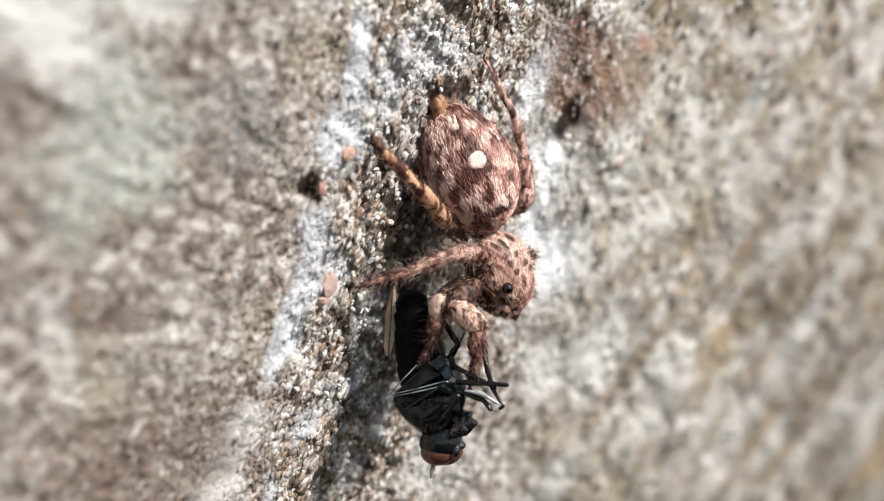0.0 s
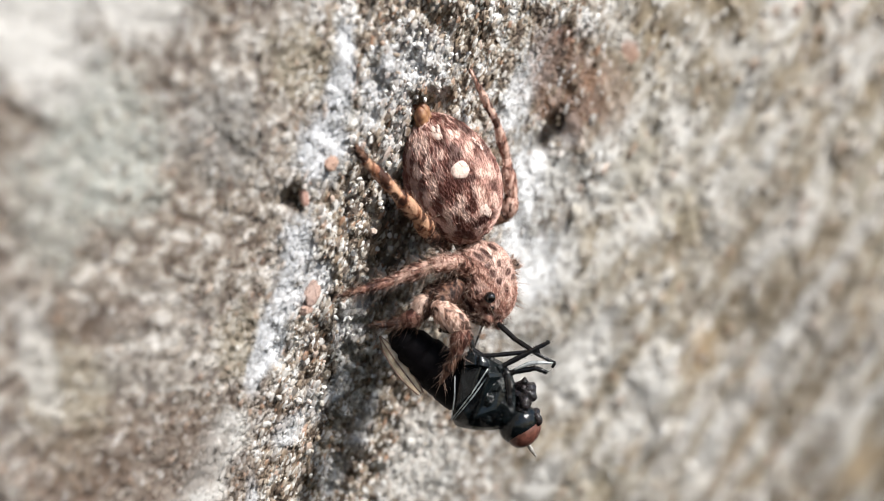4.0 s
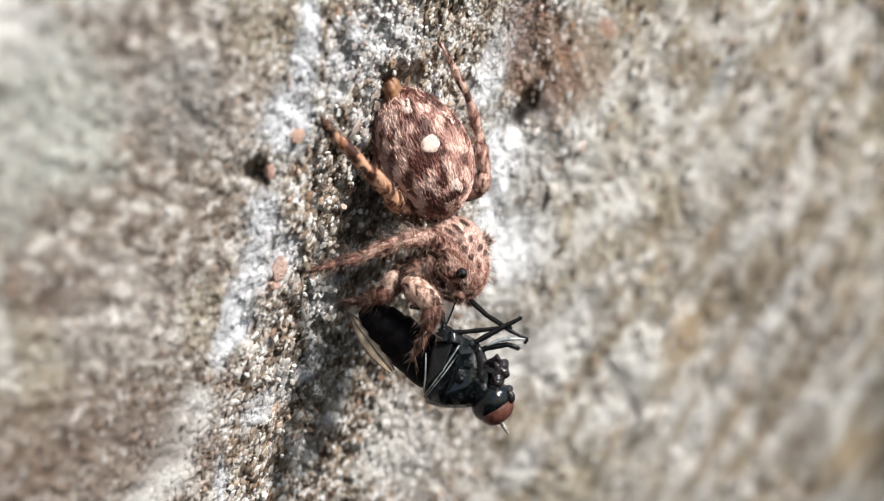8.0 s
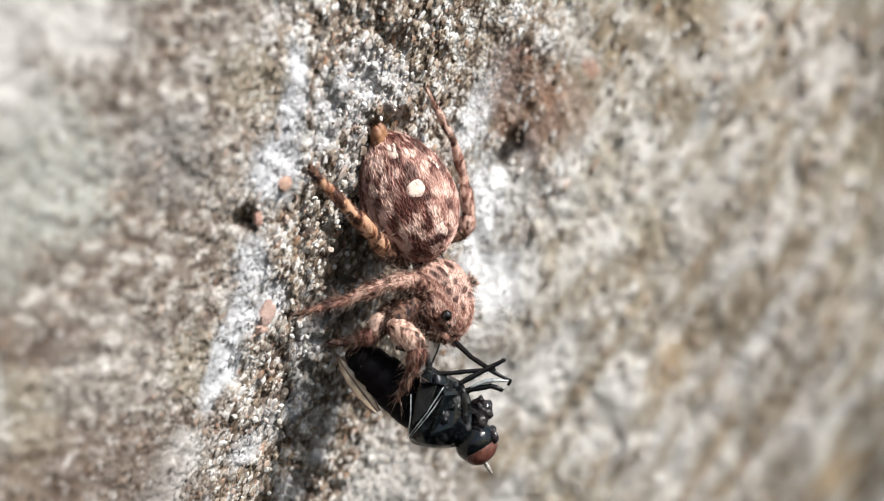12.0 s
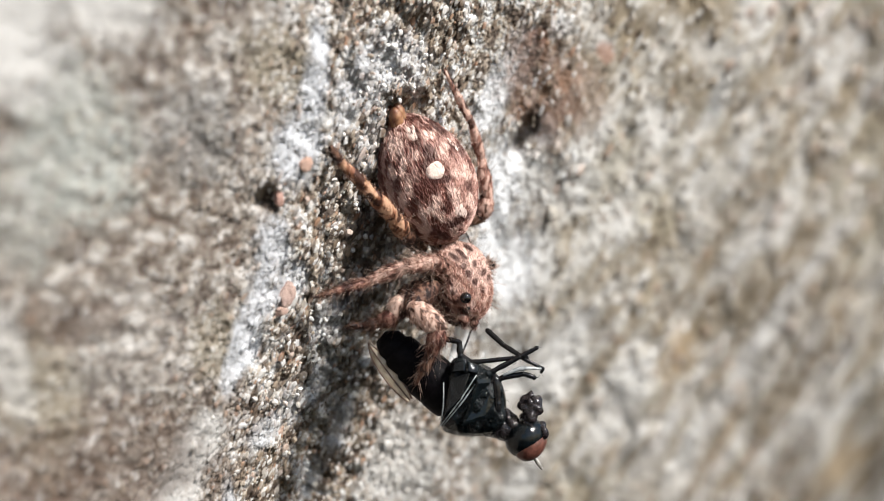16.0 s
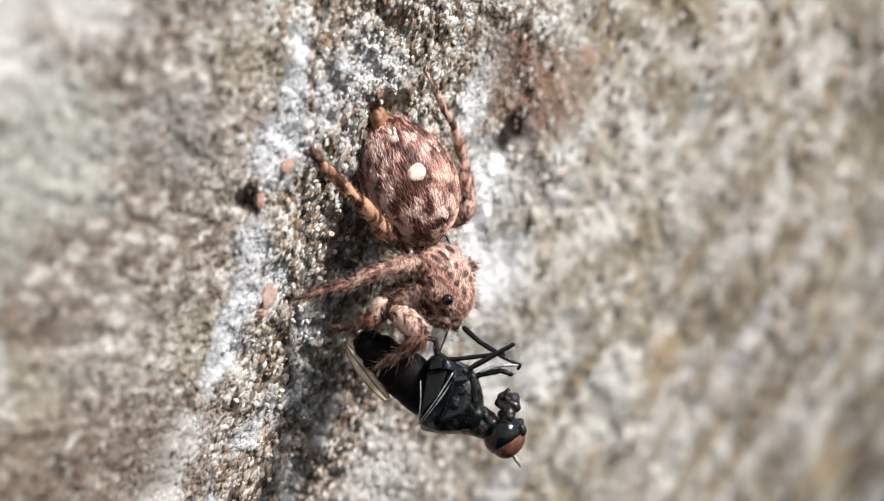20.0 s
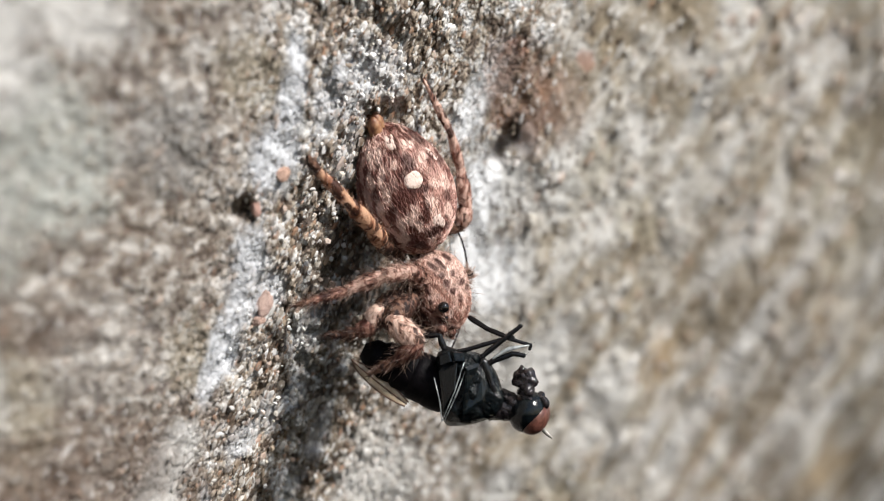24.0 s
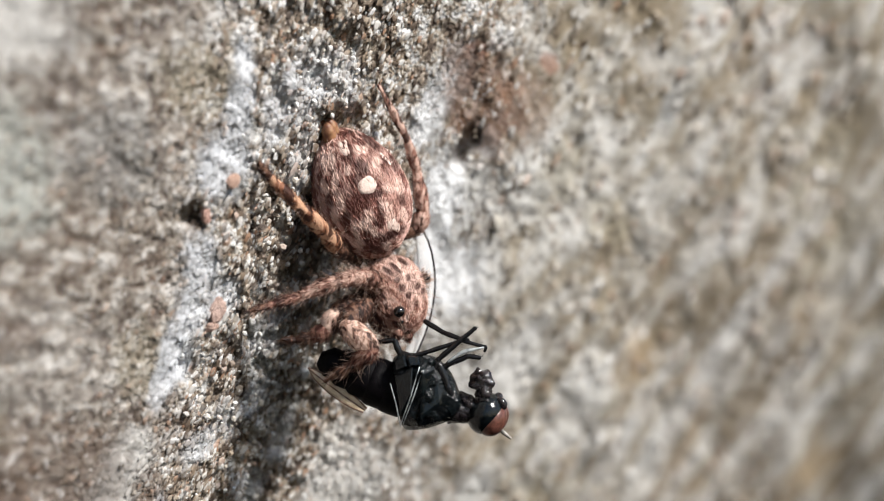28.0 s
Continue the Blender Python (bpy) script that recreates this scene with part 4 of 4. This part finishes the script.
    # standing legs
    limb(sp, [at(-22, 140, 2.0), at(-56, 112, 0.4), at(-70, 88, -0.3), at(-112, 42, -1.3), at(-168, -16, -2.0), at(-192, -50, -2.4)],
         [(0.26, 0.27), (0.28, 0.26), (0.25, 0.23), (0.19, 0.16), (0.13, 0.09)], [DARK_SHADE_LEG, LEG, LEG, LEG, DARK_SHADE_LEG], 31)
    limb(sp, [at(30, 96, 3.2), at(84, 84, 3.2), at(93, 54, 3.1), at(83, -16, 2.9), at(66, -78, 2.3), at(18, -172, 1.75)],
         [(0.26, 0.26), (0.29, 0.27), (0.24, 0.18), (0.17, 0.14), (0.13, 0.06)], [DARK_SHADE_LEG, ROSY_LEG, ROSY_LEG, ROSY_LEG, ROSY_LEG], 37, pale=DARK_HAIR)
    limb(sp, [at(34, 192, 1.6), at(0, 164, 0.5), at(-52, 170, 0.0), at(-116, 196, -0.4), at(-178, 214, -0.9), at(-214, 224, -1.2)],
         [(0.32, 0.28), (0.25, 0.24), (0.22, 0.16), (0.13, 0.10), (0.09, 0.05)], [ROSY_LEG, ROSY_LEG, ROSY_LEG, RED_LEG, DARK_SHADE_LEG], 41, fur=2.4, hair_len=0.36)
    # front legs that hold the prey
    low = ("tibia", "metatarsus", "tarsus")
    l1 = limb(sp, [at(-8, 205, 1.2), at(-58, 230, 0.6), at(-70, 258, 0.35)], [(0.34, 0.36), (0.36, 0.33)], [DARK_SHADE_LEG, PALE_LEG], 47, fur=1.2, hair_len=0.30, pale=DARK_HAIR)
    s1 = limb(sp, [at(-70, 258, 0.35), at(-98, 270, 0.4), at(-128, 277, 0.4), at(-152, 274, 0.2)], [(0.28, 0.24), (0.18, 0.13), (0.10, 0.06)],
              [RED_LEG, DARK_SHADE_LEG, DARK_SHADE_LEG], 48, names=low, root="shin", fur=1.4, hair_len=0.32, pale=DARK_HAIR)
    l2 = limb(sp, [at(-2, 206, 0.9), at(-43, 241, 0.2), at(6, 279, -0.1)], [(0.34, 0.38), (0.37, 0.36)], [DARK_SHADE_LEG, PALE_LEG], 53, fur=1.2, hair_len=0.30)
    s2 = limb(sp, [at(6, 282, -0.1), at(-6, 324, 0.0), at(-32, 378, 0.2)], [(0.29, 0.22), (0.16, 0.08)], [RED_LEG, DARK_SHADE_LEG], 54, names=low, root="shin", fur=1.5, hair_len=0.34)
    return sp, (l1, s1, l2, s2)


# ---- the fly ----
def build_fly():
    c0 = at(27, 396, 0.6)
    fly = thing("fly", c0, "dead glossy black fly with folded wings in a spider's grip", "fly")
    # thorax
    ax = axes_of(at(95, 440, 0) - at(-10, 375, 0), (0.5, -0.3, 0.8))
    rim = np.array([(-14, 450), (-8, 404), (0, 352), (6, 322), (32, 320), (56, 330), (84, 344), (100, 376), (104, 410), (101, 444), (82, 458), (42, 462), (10, 458)], float)
    for _ in range(2):
        after = np.roll(rim, -1, 0)
        rim = np.stack([rim * 0.75 + after * 0.25, rim * 0.25 + after * 0.75], 1).reshape(-1, 2)
    mid, sides = rim.mean(0), len(rim)
    skin_v = []
    for q, d in ((0.3, 1.9), (0.6, 1.6), (0.82, 1.1), (0.96, 0.62), (1.0, 0.3), (0.90, 0.0), (0.68, -0.18), (0.36, -0.28), (0.05, -0.30)):
        for u, v in mid + (rim - mid) * q:
            bump = noise.noise(Vector((u, v, 30 * d)) * 0.055) + 0.5 * noise.noise(Vector((u, v, 30 * d)) * 0.14)
            skin_v.append(at(u, v, d + 0.13 * bump))
    skin = (np.array(skin_v), [[r * sides + k, r * sides + (k + 1) % sides, (r + 1) * sides + (k + 1) % sides, (r + 1) * sides + k] for r in range(8) for k in range(sides)])
    th = mesh("thorax", *skin, FLY_BLACK, fly, "glossy blue-black thorax", origin=at(32, 398, 0.7))
    # hard side plates, each tilted its own way
    for corners in ([(2, 352, -0.02), (40, 347, -0.30), (22, 396, -0.42), (-8, 428, -0.16)], [(50, 358, -0.40), (80, 356, -0.05), (90, 396, 0.0), (66, 430, -0.22), (22, 444, -0.22)],
                    [(10, 328, -0.02), (30, 325, -0.08), (30, 345, -0.32), (6, 348, -0.20)], [(34, 326, -0.10), (54, 334, -0.10), (52, 350, -0.26), (34, 346, -0.28)],
                    [(72, 434, -0.2), (90, 402, -0.02), (94, 440, 0.1), (78, 452, 0.04)]):
        c = np.array(corners, float)
        hub = c.mean(0)
        ring = [[at(u, v, d + 0.16) for u, v, d in c], [at(u, v, d - 0.05) for u, v, d in hub + (c - hub) * 0.95], [at(u, v, d - 0.09) for u, v, d in hub + (c - hub) * 0.78]]
        n = len(c)
        f = [[r * n + k, r * n + (k + 1) % n, (r + 1) * n + (k + 1) % n, (r + 1) * n + k] for r in range(2) for k in range(n)] + [[2 * n + k for k in range(n)]]
        mesh("side_plate", np.concatenate(ring), f, FLY_PLATE, th, "glossy black side plate", smooth=False)
    hairs("bristle", skin, 60, 0.30, 0.012, ax[2], 0.9, FLY_LEG, th, 61, 0.7)
    # thorax ridges whose highlights are drawn as pale tubes
    for a, b in [((-14, 442), (50, 352)), ((-8, 440), (54, 358)), ((-14, 442), (-8, 365))]:
        mid = ((a[0] + b[0]) / 2 + 2, (a[1] + b[1]) / 2)
        mesh("lit_ridge", *tube([at(*a, -0.12), at(*mid, -0.42), at(*b, -0.20)], [0.013, 0.024, 0.014], 6, 5), GLINT_GREY, th, "bright ridge")
    for u, v, r in [(46, 346, 0.16), (72, 352, 0.14), (18, 352, 0.2), (86, 378, 0.2)]:
        mesh("hip", *blob(at(u, v, 0.0), np.eye(3), (r, r, r * 1.2), None, 12, 8), FLY_BLACK, th)
    # abdomen in rings
    a, b = at(10, 392, 0.9), at(-105, 296, 0.9)
    rings = []
    for k in range(5):
        s0, s1 = k / 5, (k + 1.25) / 5
        p, q = a + (b - a) * s0, a + (b - a) * min(s1, 1.0)
        rad = (0.84 - 0.05 * k) * math.sqrt(max(0.2, 1 - (s0 * 1.0 - 0.25) ** 2 * 1.1))
        rings.append((p, q, rad))
    ab = None
    for k, (p, q, rad) in enumerate(rings):
        skin = tube([p, p * 0.6 + q * 0.4, p * 0.15 + q * 0.85, q], [rad * 0.97, rad, rad, rad * 0.95], 20, 3)
        if ab is None:
            ab = mesh("abdomen", *skin, FLY_BELLY, fly, "dull black abdomen", origin=p)
        else:
            mesh("abdomen_ring", *skin, FLY_BELLY, ab)
        hairs("bristle", skin, 45, 0.22, 0.012, b - a, 0.6, FLY_LEG, ab, 190 + k, 0.5)
    # head on a thin neck
    hax = axes_of(at(150, 500, 0) - at(80, 440, 0), (0.2, -1, 0.2))
    hd = mesh("head", *blob(at(110, 458, 0.5), hax, (0.68, 0.66, 0.58), None, 30, 20), FLY_PLATE, fly, "black head with brown eyes", origin=at(82, 446, 0.6))
    mesh("neck", *tube([at(56, 432, 0.7), at(76, 444, 0.6), at(100, 454, 0.55)], [0.5, 0.40, 0.36], 12, 4, 0.08), FLY_MOUTH, hd)
    for u, v, d in [(118, 471, 0.36), (122, 468, 0.85)]:
        mesh("eye", *blob(at(u, v, d), hax, (0.56, 0.46, 0.46), None, 28, 20), FLY_EYE, hd, "brown compound eye")

    def lumpy(u, v, d, r, seed, stretch=1.2):
        sk = blob(at(u, v, d), axes_of((0.3 * math.sin(seed), 0.3, 1), (1, 0, 0.2)), (r, r * 0.9, r * stretch), None, 18, 14)
        bump = np.array([noise.noise(Vector(q) * 3.6 + Vector((seed, 0, 0))) for q in sk[0]])
        return sk[0] + (sk[0] - at(u, v, d)) * bump[:, None] * 0.9, sk[1]

    # the last lump is neck membrane, added to fill the gap to the thorax
    for k, (u, v, d, r, st) in enumerate([(112, 432, 0.35, 0.36, 1.1), (119, 402, 0.3, 0.36, 1.15), (131, 398, 0.35, 0.26, 0.8), (138, 444, 0.4, 0.24, 0.9), (88, 436, 0.5, 0.26, 1.3)]):
        mesh("mouthpart", *lumpy(u, v, d, r, k + 1.5, st), FLY_MOUTH, hd, "wrinkled black mouthpart")
    mesh("antenna", *tube([at(124, 488, 0.3), at(132, 502, 0.25), at(140, 514, 0.2)], [0.05, 0.075, 0.04], 8, 3), BRISTLE, hd, "pale antenna bristle")
    # legs
    feet = []
    for k, (line, thick) in enumerate([
            ([(40, 332, 0.3), (22, 318, 0.4), (20, 294, 0.4), (-34, 284, 0.7)], 0.12),
            ([(38, 330, 0.2), (62, 328, 0.1), (128, 321, 0.0), (168, 341, 0.0), (164, 348, 0.0)], 0.085),
            ([(70, 274, 0.9), (98, 300, 0.5), (131, 320, 0.0), (140, 322, 0.0)], 0.095),
            ([(64, 355, 0.1), (82, 344, 0.0), (127, 320, -0.1), (157, 304, -0.1)], 0.10),
            ([(78, 366, 0.0), (98, 356, -0.1), (134, 350, -0.1), (153, 357, -0.1)], 0.11),
            ([(66, 376, 0.0), (84, 358, -0.1), (88, 404, -0.1), (82, 436, 0.1)], 0.15)]):
        pts = [at(*p) for p in line]
        own = None
        for i in range(len(pts) - 1):
            p, q = pts[i], pts[i + 1]
            r0, r1 = thick * (1 - 0.10 * i), thick * (0.88 - 0.10 * i)
            skin = tube([p, p * 0.7 + q * 0.3, p * 0.15 + q * 0.85, q], [r0 * 0.85, r0, r1 * 0.95, r1 * 1.05], 9, 3, 0.07, 10 * k + i)
            if own is None:
                own = mesh("leg", *skin, FLY_LEG, fly, "thin black jointed leg", origin=pts[0])
            else:
                mesh("leg_joint", *skin, FLY_LEG, own)
        spines = tube(pts, [thick * 0.8] * len(pts), 6, 3)
        hairs("spine", spines, 34, 0.13, 0.012, pts[-1] - pts[0], 0.7, FLY_LEG, own, 170 + k, 0.5)
        if k in (1, 2, 3, 4):
            feet.append(own)
    # pale bar painted in for the grey highlight along a leg
    feet.append(mesh("leg_glint", *tube([at(98, 352, -0.2), at(128, 341, -0.22), at(164, 341, -0.1)], [0.04, 0.075, 0.03], 8, 4), GLINT_GREY, fly, origin=at(98, 352, -0.2)))
    # wings
    def wing(root, tip, width, bend, skin, veins, label):
        root, tip, side = np.asarray(root), np.asarray(tip), np.asarray(width)
        out = []
        for i in range(15):
            s = i / 14
            w = math.sin(math.pi * min(1, s * 0.93 + 0.07)) ** 0.6
            for j in range(7):
                q = j / 6 - 0.35
                p = root + (tip - root) * s + side * q * w + np.asarray(bend) * (math.sin(math.pi * s) + 0.25 * math.cos(5 * q + 3 * s))
                out.append(p)
        v = np.array(out)
        n = np.cross(tip - root, side)
        n /= np.linalg.norm(n)
        v = np.vstack([v, v + n * 0.012])
        f = []
        for i in range(14):
            for j in range(6):
                a = i * 7 + j
                f.append([a, a + 7, a + 8, a + 1])
                f.append([105 + a, 106 + a, 113 + a, 112 + a])
        for i in range(14):
            for j in (0, 6):
                a = i * 7 + j
                f.append([a, a + 105, a + 112, a + 7] if j == 0 else [a, a + 7, a + 112, a + 105])
        w = mesh("wing", v, f, skin, fly, label, origin=root)
        for j in veins:
            line = [v[i * 7 + j] for i in range(0, 15, 2)]
            mesh("vein", *tube(line, [0.03 if skin is WING else 0.036] * len(line), 5, 2), DARK_HAIR if skin is WING else FLY_MOUTH, w)
        return w

    wing(at(-66, 396, 0.45), at(-140, 296, 0.6), at(-20, 13, 0) - at(0, 0, 0), (0, 0.1, 0), WING, (0, 3, 6), "amber-tinted folded wing")
    far = wing(at(19, 352, 1.9), at(37, 90, 3.7), at(40, 0, 0) - at(0, 0, 0), (0.34, 0.1, 0), CLEAR_WING, (6,), "clear wing with a dark rim")
    return fly, hd, far, feet


def motions(fly, head, far_wing, feet, limbs):
    """The fly swings in the spider's grip; its head is drawn out, and the front legs shift with it."""
    base, hbase = fly.location.copy(), head.location.copy()
    knot = Vector(at(-13, 443, 0.6)) * MM
    chest = Vector(at(27, 396, 0.6)) * MM - base

    def fly_pose(t, u, v, turn):
        roll = float(np.interp(t, (1.0, 1.5), (1.0, 0.0)))
        return Matrix.Translation(Vector(at(-13 + u - 12 * roll, 443 + v, 0.6 + 0.7 * roll)) * MM) @ pose(0, 0, 0, 0, 0, -18 * roll) @ pose(0, 0, 0, 0, -turn, 0) @ Matrix.Translation(base - knot)

    walk(fly, [(r[0], fly_pose(*r)) for r in FLY_ROWS])
    walk(head, [(t, Matrix.Translation(hbase + Vector((x * MM * G, 0, -z * MM * G)))) for t, x, z in HEAD_ROWS])
    # the far wing stays caught behind the spider's head while the body turns, and slides out at the end
    rest = far_wing.location.copy()

    def wing_pose(t, turn):
        behind = float(np.interp(t, (19.0, 24.0, 25.0, 26.0, 27.0), (16, 16, 10, 3, 0)))
        return Matrix.Translation(rest - Vector((behind * G * MM, 0, 0))) @ pose(0, 0, 0, 0, turn, 0)

    walk(far_wing, [(t, wing_pose(t, turn)) for t, u, v, turn in FLY_ROWS])
    # the stiff legs trail behind the turning body
    for foot in feet:
        b = foot.location.copy()
        walk(foot, [(t, Matrix.Translation(chest) @ pose(0, 0, 0, 0, (0.3 if turn > 0 else 0.25) * turn, 0) @ Matrix.Translation(b - chest)) for t, u, v, turn in FLY_ROWS])
    for leg, rs in zip(limbs, LIMB_ROWS):
        b = leg.location.copy()
        walk(leg, [(t, Matrix.Translation(b + Vector((u * G * MM, 0, -v * G * MM))) @ pose(0, 0, 0, 0, turn, 0)) for t, u, v, turn in rs])


# Seconds, shift in grid steps to the right and down, turn in degrees.
FLY_ROWS = [(0.0, -117, -28, -40), (0.3, -106, -43, -40), (0.6, -97, -54, -40), (0.8, -102, -47, -41), (1.0, -109, -30, -43), (1.1, -104, -12, -37), (1.2, -85, 5, -28), (1.3, -58, 10, -19),
            (1.4, -34, 9, -12), (1.6, -8, 3, -3), (2.0, 0, 0, 0), (12.5, 0, 0, 0), (14.5, 6, 4, -2), (15.0, 10, 6, -1), (15.5, 22, 10, 0), (18.5, 22, 10, 0), (19.0, -7, -9, -11),
            (19.5, 11, 7, 0), (20.0, 15, 4, 1), (20.5, 30, -13, 3), (21.0, 18, -6, 3), (21.5, 32, -6, 4), (22.5, 58, -14, 12), (23.5, 83, -22, 21), (24.0, 66, -15, 15), (24.5, 71, -16, 17), (25.0, 67, -15, 15),
            (25.5, 74, -17, 17.5), (26.0, 73, -11, 14), (26.5, 87, -18, 18), (27.0, 67, -12, 15), (27.5, 70, -8, 13.5), (28.0, 71, -14, 17)]
HEAD_ROWS = [(0.0, -5, -9), (12.5, -5, -9), (14.5, 9, 0), (15.5, 26, 4), (21.0, 26, 6), (28.0, 26, 8)]
# Thigh and shin of the two front legs.
LIMB_ROWS = [
    [(0.0, 0, 15, 0), (0.6, 0, 12, 0), (0.8, -10, 12, 0), (1.0, -15, 12, 0), (1.2, -6, 6, 0), (1.4, 0, 2, 0), (1.6, 0, 0, 0), (28.0, 0, 0, 0)],
    [(0.0, -1, 20, -58), (0.4, -1, 18, -56), (0.7, -8, 22, -24), (1.0, -15, 14, -6), (1.2, -6, 8, -4), (1.4, 0, 3, 0), (1.6, 0, 0, 0), (28.0, 0, 0, 0)],
    [(0.0, 0, 16, 0), (0.6, 0, 14, 0), (1.0, -12, 10, 0), (1.3, 0, 4, 0), (1.6, 0, 0, 0), (18.5, 0, 0, 0), (19.5, 2, 4, 0), (28.0, 0, 8, 0)],
    [(0.0, -6, 22, -14), (0.6, -5, 19, -12), (1.0, -12, 14, 12), (1.2, 0, 10, -6), (1.4, 0, 4, 0), (1.6, 0, 0, 0), (18.5, 0, 0, 2), (19.0, 4, 4, 26), (19.5, 4, 5, 30), (21.5, 4, 6, 36), (28.0, 4, 8, 34)],
]

spider, limbs = build_spider()
fly, fly_head, far_wing, fly_feet = build_fly()
ground = build_stone()
grain_field("rock_grains", 30000, (-8.5, 4.5), (-14, 7), 0.098, 71, "small cream, grey and dark crystals in the stone")
grain_field("rock_grains", 11000, (-4.0, -10.5), (-15, 6), 0.085, 74, "dull grey grains half buried in the near crust", 1.4, False)
grain_field("rock_grains", 15000, (4.5, 27), (-24, 10), 0.15, 72, "pale crystals thinning out on the falling slope", 1.5)
CRYSTAL = crystal_material()
build_chips()
build_crystals(ground)
motions(fly, fly_head, far_wing, fly_feet, limbs)
